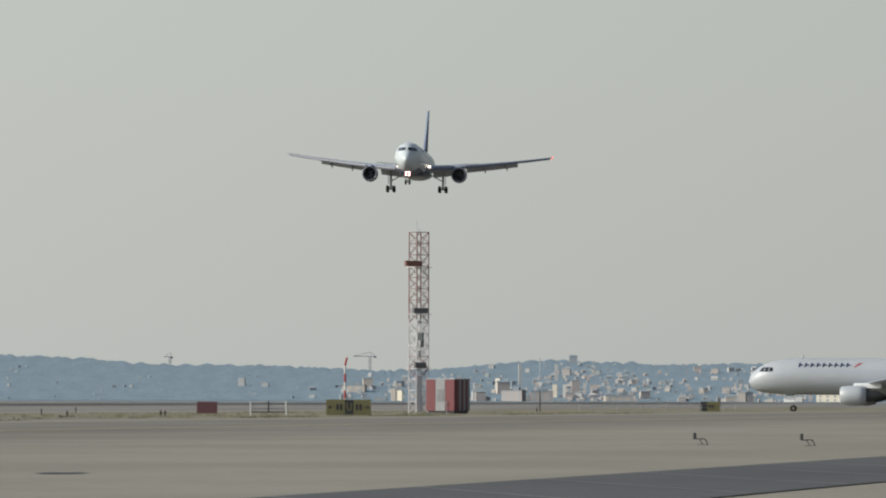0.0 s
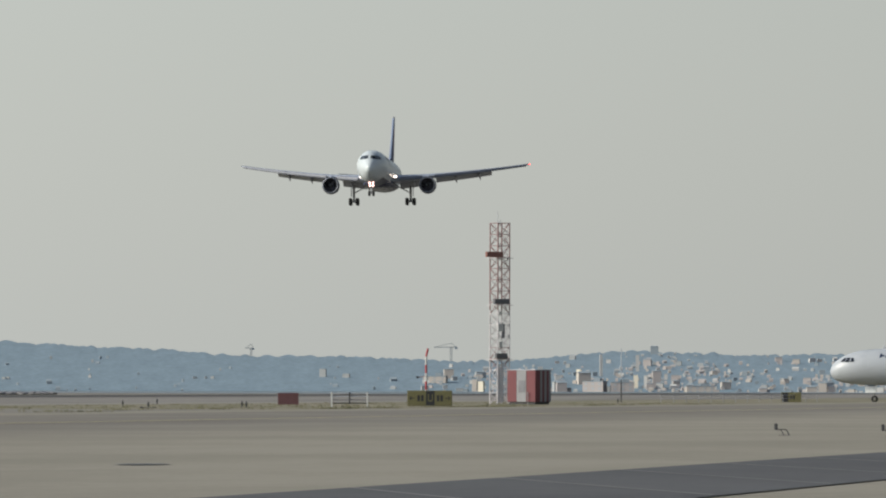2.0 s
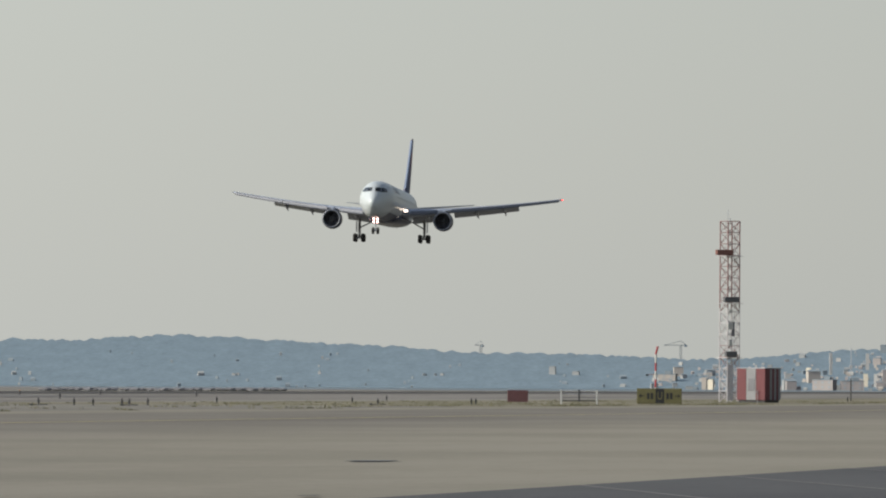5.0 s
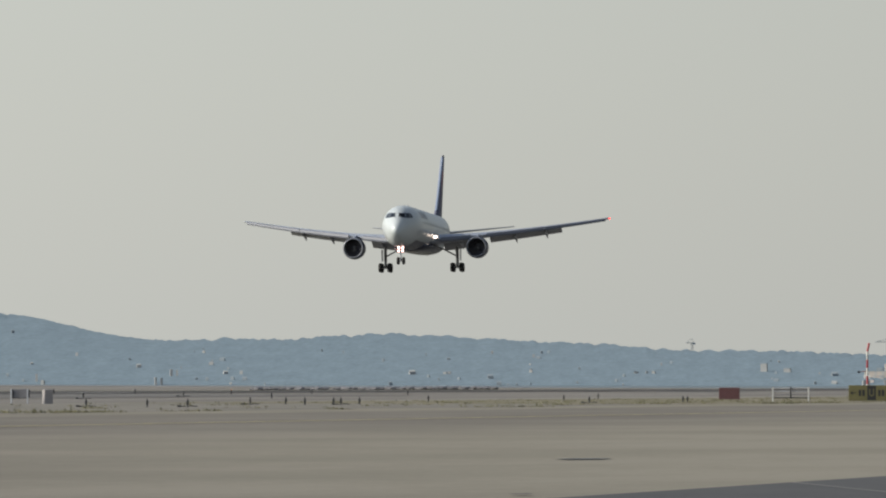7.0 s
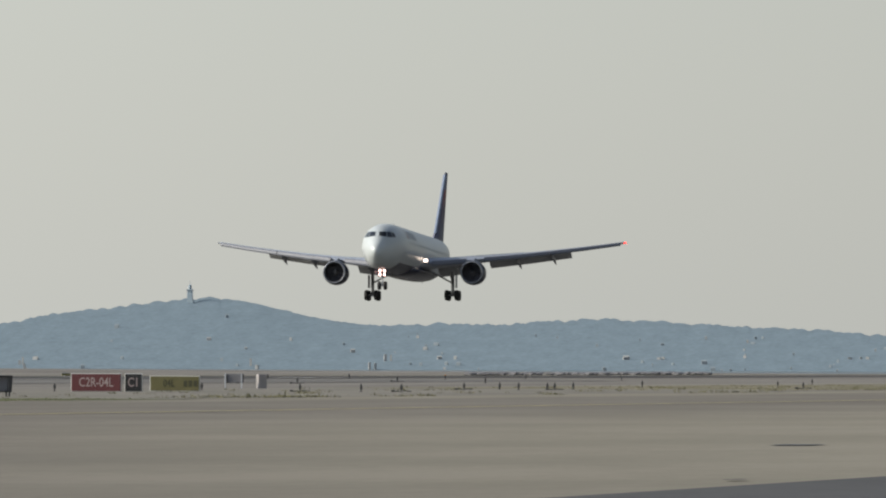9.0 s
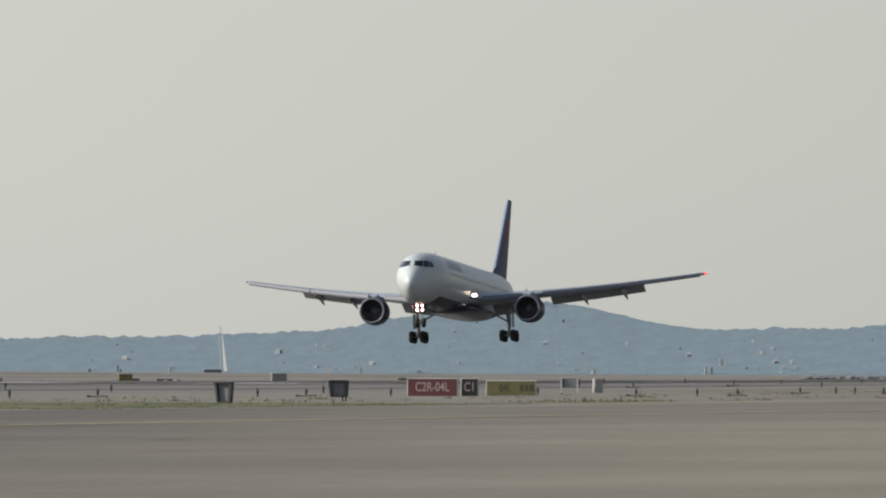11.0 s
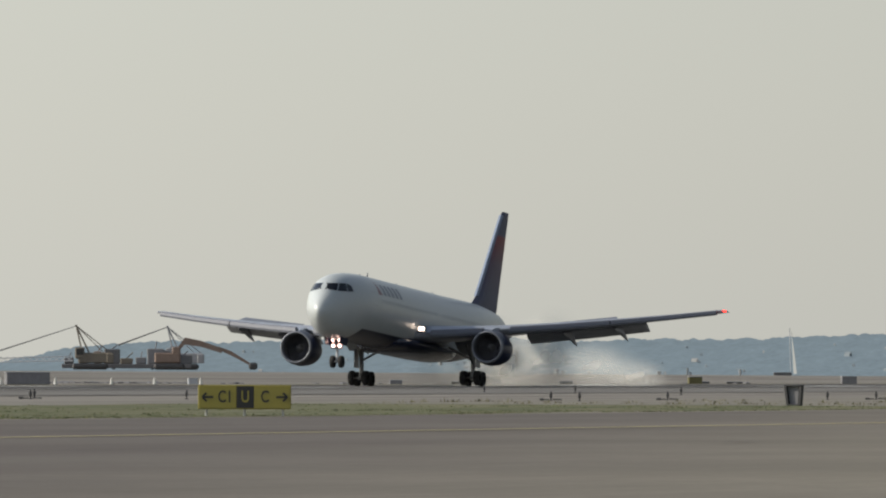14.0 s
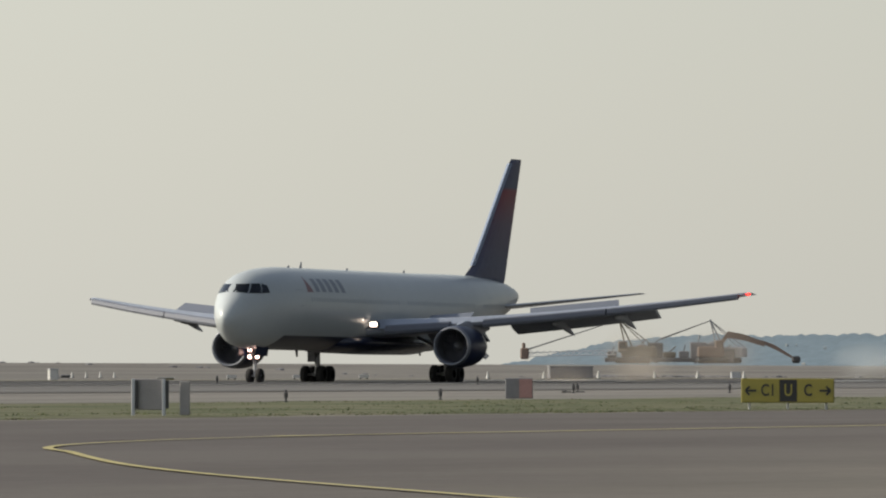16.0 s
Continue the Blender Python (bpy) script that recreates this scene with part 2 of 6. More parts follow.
def blend_apron():
    """Pavement that passes from pale concrete to darker asphalt along the taxiway and towards the near bend."""
    m = M["concrete"].copy()
    m.name = "apron_pavement"
    n, k = m.node_tree.nodes, m.node_tree.links
    ramp = next(x for x in n if x.type == "VALTORGB")
    dark = n.new("ShaderNodeValToRGB")
    while len(dark.color_ramp.elements) < 3:
        dark.color_ramp.elements.new(0.5)
    for e, p, c in zip(dark.color_ramp.elements, (0.66, 0.87, 1.0), ((0.091, 0.08, 0.072), (0.107, 0.095, 0.086), (0.124, 0.111, 0.1))):
        e.position, e.color = p, (*c, 1)
    k.new(ramp.inputs["Fac"].links[0].from_socket, dark.inputs["Fac"])
    tc = next(x for x in n if x.type == "TEX_COORD")
    sp = n.new("ShaderNodeSeparateXYZ")
    k.new(tc.outputs["Object"], sp.inputs[0])
    wob = n.new("ShaderNodeTexNoise")
    wob.inputs["Scale"].default_value, wob.inputs["Detail"].default_value = 0.035, 4
    k.new(tc.outputs["Object"], wob.inputs["Vector"])

    half = n.new("ShaderNodeValue")
    half.outputs[0].default_value = 0.55

    def soft(source, a, b, shake):
        add, r = n.new("ShaderNodeMath"), n.new("ShaderNodeMapRange")
        add.operation = "MULTIPLY_ADD"
        add.inputs[1].default_value = shake
        k.new(wob.outputs["Fac"], add.inputs[0])
        k.new(source, add.inputs[2])
        r.interpolation_type = "SMOOTHSTEP"
        r.inputs["From Min"].default_value, r.inputs["From Max"].default_value = a + shake / 2, b + shake / 2
        k.new(add.outputs[0], r.inputs["Value"])
        return r.outputs[0]

    def join(op, a, b):
        x = n.new("ShaderNodeMath")
        x.operation = op
        k.new(a, x.inputs[0])
        k.new(b, x.inputs[1])
        return x.outputs[0]

    turn = n.new("ShaderNodeMath")                   # the asphalt begins along a line that slants over the apron
    turn.operation = "MULTIPLY_ADD"
    turn.inputs[1].default_value = -0.235
    k.new(sp.outputs["X"], turn.inputs[0])
    k.new(sp.outputs["Y"], turn.inputs[2])
    lane = join("MULTIPLY", join("MULTIPLY", soft(sp.outputs["Y"], 46, 72, 8), soft(sp.outputs["Y"], 101, 93, 4)), half.outputs[0])
    mask = join("MAXIMUM", lane, join("MULTIPLY", soft(turn.outputs[0], -10, 26, 14), soft(sp.outputs["Y"], 106, 100, 2)))
    mix = n.new("ShaderNodeMix")
    mix.data_type = "RGBA"
    k.new(mask, mix.inputs["Factor"])
    k.new(ramp.outputs["Color"], mix.inputs["A"])
    k.new(dark.outputs["Color"], mix.inputs["B"])
    k.new(mix.outputs["Result"], n["Principled BSDF"].inputs["Base Color"])
    return m


M["apron"] = blend_apron()

# ---- small helpers for meshes ----


def part(name, bm, material, parent=None, label="", smooth=False, at=None):
    """Links a bmesh as one mesh object under a thing or a part."""
    me = bpy.data.meshes.new(name)
    bmesh.ops.recalc_face_normals(bm, faces=bm.faces)
    bm.to_mesh(me)
    bm.free()
    for m in (material if isinstance(material, (list, tuple)) else [material]):
        me.materials.append(M[m] if isinstance(m, str) else m)
    if smooth:
        me.polygons.foreach_set("use_smooth", [True] * len(me.polygons))
    ob = new(name, me)
    if parent is not None:
        ob.parent = parent
    if at is not None:
        ob.matrix_basis = at
    if label:
        tagged(ob, label)
    return ob


def thing(name, at, label, category, group="", kind=""):
    ob = new(name)
    ob.empty_display_size = 0.3
    ob.matrix_basis = at
    return tagged(ob, label, category, group, kind)


def box(bm, cx, cy, cz, sx, sy, sz, bevel=0.0, turn=None, mi=0):
    """A box by centre and full sizes."""
    m = Matrix.Translation((cx, cy, cz)) @ (turn if turn is not None else Matrix()) @ Matrix.Diagonal((sx, sy, sz, 1))
    r = bmesh.ops.create_cube(bm, size=1.0, matrix=m)
    faces = {f for v in r["verts"] for f in v.link_faces}
    if bevel:
        e = {e for f in faces for e in f.edges}
        q = bmesh.ops.bevel(bm, geom=list(e), offset=bevel, segments=1, affect="EDGES", profile=0.5)
        faces = {f for f in q["faces"]} | {f for f in faces if f.is_valid}
    if mi:
        for f in faces:
            if f.is_valid:
                f.material_index = mi
    return bm


def rod(bm, a, b, r=0.05, n=6, r2=None, mi=0):
    """A round bar from a to b."""
    a, b = Vector(a), Vector(b)
    d = b - a
    q = d.to_track_quat("Z", "Y").to_matrix().to_4x4()
    m = Matrix.Translation((a + b) / 2) @ q
    g = bmesh.ops.create_cone(bm, cap_ends=True, segments=n, radius1=r, radius2=r if r2 is None else r2, depth=d.length, matrix=m)
    if mi:
        for f in {f for v in g["verts"] for f in v.link_faces}:
            f.material_index = mi
    return bm


def loft(bm, rings, cap=True, closed=True, mi=0):
    """Skins a row of rings, each a list of points of equal count."""
    vs = [[bm.verts.new(p) for p in ring] for ring in rings]
    n = len(vs[0])
    for a, b in zip(vs, vs[1:]):
        for i in range(n if closed else n - 1):
            f = bm.faces.new((a[i], a[(i + 1) % n], b[(i + 1) % n], b[i]))
            f.material_index = mi
    if cap:
        for ring in (vs[0], vs[-1]):
            bm.faces.new(ring).material_index = mi
    return vs


def lathe(bm, profile, n=32, axis="x", at=(0, 0, 0), mi=0, cap=False):
    """Turns (along, radius) round an axis."""
    rings = []
    for s, r in profile:
        ring = []
        for i in range(n):
            a = 2 * math.pi * i / n
            p = (s, r * math.cos(a), r * math.sin(a)) if axis == "x" else (r * math.cos(a), s, r * math.sin(a)) if axis == "y" else (r * math.cos(a), r * math.sin(a), s)
            ring.append(tuple(p[j] + at[j] for j in range(3)))
        rings.append(ring)
    return loft(bm, rings, cap=cap, mi=mi)


def lerp(table, x):
    """Piecewise straight value of a table of (x, y...) rows with rising x."""
    for p, q in zip(table, table[1:]):
        if x <= q[0]:
            k = min(1, max(0, (x - p[0]) / (q[0] - p[0])))
            return [a + (b - a) * k for a, b in zip(p[1:], q[1:])]
    return list(table[-1][1:])


RUN = 82.235       # turn of the runway's own axes: u along it, v across it to the left


def P(u, v, z=0.0):
    return Vector((0.1352 * u - 0.9908 * v, 0.9908 * u + 0.1352 * v, z))


def level(v, u=900.0):
    """Height of the ground: flat apron, crowned runway, low bank on the shore."""
    rise = 0.3 * min(1, max(0, (v - 150) / 50)) if v < 270 else 0.3 * max(0, 1 - (v - 270) / 60)
    crest = lerp([(300, 1.6), (950, 1.6), (1350, 1.25), (1700, 0.75), (2300, 0.1), (5000, 0.0)], u)[0]
    if v > 400:
        rise += crest * min(1, (v - 400) / 40)
    return rise


def facing(X, Y, turn=0.0, z=0.0):
    """Stands at X, Y with its front (-y) towards the observer, turned by some degrees."""
    return pose(X, Y, z, 0, 0, math.degrees(math.atan2(-X, Y)) + turn)

# ---- the land: one ground sheet, pavements, sea, hills ----


def strip(name, us, vs, material, label, lift=0.0, kind="structure", edge=0.0):
    """A sheet in runway axes that follows the ground, with slightly ragged edges where asked."""
    bm = bmesh.new()
    grid = []
    for u in us:
        row = []
        for j, v in enumerate(vs):
            w = v + (edge * noise.noise((u * 0.06, v, 3.3)) + edge * 0.5 * noise.noise((u * 0.31, v, 7.7)) if edge and j in (0, len(vs) - 1) else 0)
            row.append(bm.verts.new((u, w, level(w, u) + lift)))
        grid.append(row)
    for a, b in zip(grid, grid[1:]):
        for i in range(len(vs) - 1):
            bm.faces.new((a[i], b[i], b[i + 1], a[i + 1]))
    return tagged(part(name, bm, material, at=pose(0, 0, 0, 0, 0, RUN)), label, "ground", kind=kind)


def steps(a, b, d):
    n = max(1, round((b - a) / d))
    return [a + (b - a) * i / n for i in range(n + 1)]


VS = [-4500, -1000, -300, -60, 0, 106, 130, 150, 160, 175, 190, 200, 232, 270, 285, 300, 330, 380, 400, 410, 420, 430, 440, 470, 520, 530]
strip("ground", steps(-600, 2300, 50), VS, "dry_grass", "dry mown airfield grass reaching to the shore")
strip("apron", steps(-300, 2298, 6), [-200, 0, 15, 22.4, 60, 90, 106], "apron", "pale worn concrete apron passing into a grey asphalt taxiway", 0.03, edge=0.5)
strip("service_road", steps(-300, 2000, 20), [15.65, 22.4], "dark_asphalt", "dark asphalt service road across the apron", 0.05, edge=0.08)
strip("runway", steps(-600, 2298, 50), [208, 220, 232, 245, 257], "runway", "dark rubber-streaked asphalt runway", 0.03)
strip("runway_shoulder", steps(-600, 900, 40), [176, 190, 203], "asphalt", "grey asphalt strip beside the runway", 0.03, edge=1.0)
strip("grass_strip", steps(-300, 420, 4), [103.5, 112, 120, 132, 143], "green_grass", "patchy green grass verge beside the taxiway", 0.04, edge=3.0)
strip("bare_verge", steps(420, 640, 8), [104.2, 112, 120, 132, 148], "tan", "bare tan soil beside the taxiway", 0.04, edge=3.0)
strip("dry_verge", steps(640, 1500, 8), [104.2, 112, 120, 132, 148], "olive_grass", "dry olive grass verge beside the taxiway", 0.04, edge=3.0)
strip("far_verge", steps(-300, 2296, 8), [262, 275, 292], "olive_grass", "patchy grass beyond the runway", 0.03, edge=5.0)
for u0 in (143.8, 160.4, 177.0, 193.6, 210.2, 226.8):
    bm = bmesh.new()
    bm.faces.new([bm.verts.new((u, v, 0.057)) for u, v in ((u0, 22.3), (u0 + 0.35, 22.3), (u0 - 24.3, 15.75), (u0 - 24.8, 15.75))])
    tagged(part("road_joint", bm, "joint", at=pose(0, 0, 0, 0, 0, RUN)), "faint pale sealed joint slanting over the service road", "road joint", kind="structure")
strip("centre_line", steps(186, 1200, 6), [75.0, 75.46], "line_yellow", "worn yellow taxiway centre line", 0.05)
strip("runway_edge_line", steps(-500, 800, 50), [207.0, 208.6], "line_white", "white runway edge line", 0.045)
strip("far_runway_edge_line", steps(-500, 2300, 50), [254.6, 255.5], "line_white", "white runway edge line", 0.045)
for side in (-1, 1):
    for u0, wide in ((640, 5.0), (790, 9.0), (940, 3.0)):
        strip("touchdown_bar", [u0, u0 + 30], [232 + side * 11 - wide / 2, 232 + side * 11 + wide / 2], "line_white", "white touchdown marking on the runway", 0.045)


def curved_line():
    """Yellow lead-in line that leaves the centre line and bends back towards the apron."""
    bm = bmesh.new()
    pts = [(198, 75.3), (187, 74.9), (176, 73.4), (166, 71.1), (158, 68.3), (151, 64.85), (142, 60.6), (132, 55.7), (122, 50.3), (112, 44.4), (100, 37.1), (86, 28.5), (70, 23.0)]
    path = []
    for i in range(len(pts) - 1):
        a, b, c, d = (Vector(pts[max(0, min(len(pts) - 1, i + j))]) for j in (-1, 0, 1, 2))
        for s in range(6):
            t = s / 6
            path.append(0.5 * ((2 * b) + (c - a) * t + (2 * a - 5 * b + 4 * c - d) * t * t + (3 * b - a - 3 * c + d) * t ** 3))
    rows = []
    for a, b in zip(path, path[1:]):
        d = (b - a).normalized()
        s = Vector((-d.y, d.x)) * 0.095
        rows.append((bm.verts.new((a.x + s.x, a.y + s.y, 0.053)), bm.verts.new((a.x - s.x, a.y - s.y, 0.053))))
    for a, b in zip(rows, rows[1:]):
        bm.faces.new((a[0], a[1], b[1], b[0]))
    return tagged(part("lead_in_line", bm, "line_yellow", at=pose(0, 0, 0, 0, 0, RUN)), "worn yellow lead-in line curving over the taxiway", "marking", kind="structure")


curved_line()


def patch(u, v, lu, lv, material, label, lift, seed):
    """An uneven flat stain or cover on the pavement."""
    bm = bmesh.new()
    ring = []
    for i in range(26):
        a = 2 * math.pi * i / 26
        k = 1 + 0.25 * noise.noise((math.cos(a) * 1.7, math.sin(a) * 1.7, seed))
        ring.append(bm.verts.new((u + lu * math.cos(a) * k, v + lv * math.sin(a) * k, lift)))
    bm.faces.new(ring)
    return tagged(part("pavement_patch", bm, material, at=pose(0, 0, 0, 0, 0, RUN)), label, "pavement patch", kind="structure")


patch(187, 33.2, 1.6, 0.48, "dark", "dark drain cover set in the concrete", 0.046, 1.0)
patch(128, 23.6, 0.6, 0.12, "dark_asphalt", "small dark repair in the concrete", 0.056, 2.0)
for i in range(22):
    u, v = random.uniform(140, 330), random.uniform(44, 98)
    patch(u, v, random.uniform(1.0, 4), random.uniform(0.04, 0.16), random.choice(["dark_asphalt", "asphalt"]), "dark sealed crack in the pavement", 0.058 + i * 0.0006, i * 1.7)

# the sea beyond the shore
bm = bmesh.new()
for a, b, c, d in (((-900, 528), (4700, 528), (4700, 4800), (-900, 4800)), ((-900, -4500), (-600, -4500), (-600, 530), (-900, 530)), ((2299, -4500), (4700, -4500), (4700, 528), (2299, 528))):
    bm.faces.new([bm.verts.new((p[0], p[1], -0.35)) for p in (a, b, c, d)])
tagged(part("sea", bm, "sea", at=pose(0, 0, 0, 0, 0, RUN)), "calm hazy sea beyond the airfield", "sea", kind="structure")


def polar(az, el, dist):
    a = radians(az)
    return Vector((math.sin(a) * dist, math.cos(a) * dist, EYE.z + math.tan(radians(el)) * dist))


RIDGE = [(-12.9, -0.03), (-12.35, 0.095), (-12.0, 0.15), (-11.5, 0.172), (-10.8, 0.165), (-10.0, 0.183), (-9.2, 0.185), (-7.9, 0.195), (-7.2, 0.232),
         (-6.7, 0.315), (-6.2, 0.368), (-5.78, 0.412), (-5.5, 0.355), (-5.2, 0.282), (-4.85, 0.24), (-4.2, 0.252), (-3.5, 0.278), (-2.7, 0.245),
         (-2.2, 0.212), (-1.6, 0.178), (-1.0, 0.18), (-0.4, 0.152), (0.1, 0.168), (0.4, 0.215), (0.8, 0.212), (1.3, 0.195), (2.7, 0.2), (4.5, 0.16), (6.5, 0.0)]


def ridge(az):
    """Height of the wooded skyline, in degrees, with a soft curve between the summits."""
    return sum(lerp(RIDGE, az + d)[0] for d in (-0.12, -0.04, 0.04, 0.12)) / 4


def slope_dist(az, el):
    """How far away the hillside lies at a height, so that houses stand on it."""
    k = max(0.0, min(1.0, (el + 0.05) / (max(0.02, ridge(az)) + 0.05)))
    return 4330 + 250 * k ** 1.3


def crest_crowns(n, az0, span):
    """Height of the tree crowns along the crest, in degrees: overlapping domes of uneven size with gaps."""
    rnd = random.Random(4)
    top = [0.0] * n
    step = span / (n - 1)
    for i in range(1500):
        az = rnd.uniform(az0, az0 + span)
        wood = 0.55 + 0.6 * noise.noise((az * 2.3, 9.1, 0.2))
        r = 0.005 + 0.008 * rnd.random() + 0.022 * rnd.random() ** 5 * max(0.1, wood)
        wide = r * rnd.uniform(2.6, 4.2)
        for j in range(max(0, int((az - wide - az0) / step)), min(n, int((az + wide - az0) / step) + 2)):
            d = (az0 + j * step - az) / wide
            if abs(d) < 1:
                top[j] = max(top[j], r * (0.5 + 0.5 * math.cos(math.pi * d)))
    return top


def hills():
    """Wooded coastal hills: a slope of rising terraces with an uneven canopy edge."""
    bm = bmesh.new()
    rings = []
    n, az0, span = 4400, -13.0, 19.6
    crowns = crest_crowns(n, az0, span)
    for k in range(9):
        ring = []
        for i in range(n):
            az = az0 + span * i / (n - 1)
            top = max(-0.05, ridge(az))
            bare = 0.35 if -5.8 < az < -4.9 else 1.0     # crowns kept low on the steep shoulder, where they cast dark cracks
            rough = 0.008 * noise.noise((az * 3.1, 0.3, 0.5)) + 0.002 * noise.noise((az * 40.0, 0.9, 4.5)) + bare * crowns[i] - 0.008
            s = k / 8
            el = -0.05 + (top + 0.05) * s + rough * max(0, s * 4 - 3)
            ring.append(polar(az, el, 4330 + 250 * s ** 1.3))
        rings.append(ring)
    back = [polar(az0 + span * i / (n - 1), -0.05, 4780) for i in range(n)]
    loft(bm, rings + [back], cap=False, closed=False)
    return tagged(part("hills", bm, "hill", smooth=True), "wooded coastal hills tinted hazy blue beyond the water", "hills", kind="structure")


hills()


def lighthouse():
    """White tower on the highest summit."""
    t = thing("lighthouse", pose(*polar(-5.985, ridge(-5.985) - 0.02, 4565)), "slim hazy lighthouse tower on the summit", "lighthouse")
    bm = bmesh.new()
    loft(bm, [[(x * w, y * w, z) for x, y in ((-1, -1), (1, -1), (1, 1), (-1, 1))] for z, w in ((0, 1.45), (6.2, 1.2), (6.3, 1.5), (6.8, 1.5), (6.9, 1.0))])
    part("tower", bm, "hill_far", t)
    bm = bmesh.new()
    rod(bm, (0, 0, 6.9), (0, 0, 8.6), 0.8, 10, 0.75)
    rod(bm, (0, 0, 8.6), (0, 0, 9.4), 0.85, 10, 0.1)
    rod(bm, (0, 0, 9.4), (0, 0, 11.0), 0.08)
    part("lantern", bm, "hill_far", t)


lighthouse()


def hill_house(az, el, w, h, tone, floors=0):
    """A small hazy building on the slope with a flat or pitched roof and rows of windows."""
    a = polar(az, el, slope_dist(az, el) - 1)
    t = thing("house", facing(a.x, a.y, random.uniform(-18, 18), a.z), "small building tinted pale for haze on the wooded slope", "house", "hillside buildings")
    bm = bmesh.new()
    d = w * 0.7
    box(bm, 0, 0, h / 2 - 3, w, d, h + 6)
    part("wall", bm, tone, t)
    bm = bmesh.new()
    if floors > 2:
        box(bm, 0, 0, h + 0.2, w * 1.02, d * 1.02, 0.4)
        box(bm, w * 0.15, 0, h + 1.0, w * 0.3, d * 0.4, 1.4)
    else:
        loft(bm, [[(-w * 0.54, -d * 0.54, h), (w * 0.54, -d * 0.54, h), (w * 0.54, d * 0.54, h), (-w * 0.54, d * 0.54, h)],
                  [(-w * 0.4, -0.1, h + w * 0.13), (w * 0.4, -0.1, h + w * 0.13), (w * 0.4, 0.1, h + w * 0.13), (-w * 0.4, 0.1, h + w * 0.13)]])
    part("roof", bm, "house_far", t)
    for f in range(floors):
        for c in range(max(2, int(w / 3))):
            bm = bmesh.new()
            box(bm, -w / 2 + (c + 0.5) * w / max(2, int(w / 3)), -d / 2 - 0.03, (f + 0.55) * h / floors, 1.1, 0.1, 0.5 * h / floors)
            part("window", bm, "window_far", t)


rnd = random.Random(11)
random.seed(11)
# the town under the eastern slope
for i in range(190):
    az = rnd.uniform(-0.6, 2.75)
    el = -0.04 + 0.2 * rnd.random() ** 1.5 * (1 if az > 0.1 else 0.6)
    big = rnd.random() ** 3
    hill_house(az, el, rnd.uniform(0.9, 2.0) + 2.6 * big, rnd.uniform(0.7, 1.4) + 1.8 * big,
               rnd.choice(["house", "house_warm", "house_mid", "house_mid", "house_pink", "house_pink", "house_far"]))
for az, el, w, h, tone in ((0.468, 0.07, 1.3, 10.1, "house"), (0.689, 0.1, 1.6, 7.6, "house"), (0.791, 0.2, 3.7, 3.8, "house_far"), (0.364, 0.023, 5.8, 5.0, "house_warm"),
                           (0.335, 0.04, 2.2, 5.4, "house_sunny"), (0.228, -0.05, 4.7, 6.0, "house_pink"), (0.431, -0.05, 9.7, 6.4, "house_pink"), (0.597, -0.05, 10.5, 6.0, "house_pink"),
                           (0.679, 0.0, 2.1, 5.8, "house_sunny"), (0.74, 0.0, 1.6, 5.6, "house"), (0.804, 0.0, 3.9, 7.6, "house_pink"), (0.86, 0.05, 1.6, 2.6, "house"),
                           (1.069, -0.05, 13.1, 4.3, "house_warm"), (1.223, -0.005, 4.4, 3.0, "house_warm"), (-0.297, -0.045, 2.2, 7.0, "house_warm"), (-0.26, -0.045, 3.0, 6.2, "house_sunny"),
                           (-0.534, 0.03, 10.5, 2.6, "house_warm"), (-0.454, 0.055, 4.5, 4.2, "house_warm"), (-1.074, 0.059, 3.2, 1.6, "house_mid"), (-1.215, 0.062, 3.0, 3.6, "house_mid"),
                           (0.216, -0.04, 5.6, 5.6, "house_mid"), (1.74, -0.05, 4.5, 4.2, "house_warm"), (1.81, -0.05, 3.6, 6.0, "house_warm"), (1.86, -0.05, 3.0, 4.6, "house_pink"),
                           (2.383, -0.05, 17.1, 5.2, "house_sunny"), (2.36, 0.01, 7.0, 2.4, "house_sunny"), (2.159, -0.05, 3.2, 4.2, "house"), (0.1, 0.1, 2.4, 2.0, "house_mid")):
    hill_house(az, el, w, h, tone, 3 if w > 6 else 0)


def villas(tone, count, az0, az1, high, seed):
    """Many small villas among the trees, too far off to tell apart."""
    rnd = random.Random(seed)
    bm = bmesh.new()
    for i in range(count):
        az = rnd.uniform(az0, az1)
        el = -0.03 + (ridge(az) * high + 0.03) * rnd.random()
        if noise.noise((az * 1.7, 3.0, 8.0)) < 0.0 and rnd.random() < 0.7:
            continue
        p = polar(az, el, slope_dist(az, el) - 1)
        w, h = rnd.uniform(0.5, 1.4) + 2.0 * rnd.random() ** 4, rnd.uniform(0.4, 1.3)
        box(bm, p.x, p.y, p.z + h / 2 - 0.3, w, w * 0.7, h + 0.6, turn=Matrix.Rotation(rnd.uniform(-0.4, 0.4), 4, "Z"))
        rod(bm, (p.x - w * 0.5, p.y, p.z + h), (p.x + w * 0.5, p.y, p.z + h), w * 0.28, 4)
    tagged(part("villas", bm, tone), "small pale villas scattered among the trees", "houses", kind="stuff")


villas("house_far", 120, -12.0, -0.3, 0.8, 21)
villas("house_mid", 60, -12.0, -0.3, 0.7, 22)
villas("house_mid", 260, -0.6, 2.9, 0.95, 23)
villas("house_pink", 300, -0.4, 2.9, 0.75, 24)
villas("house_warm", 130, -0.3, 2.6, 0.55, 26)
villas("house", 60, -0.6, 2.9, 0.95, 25)
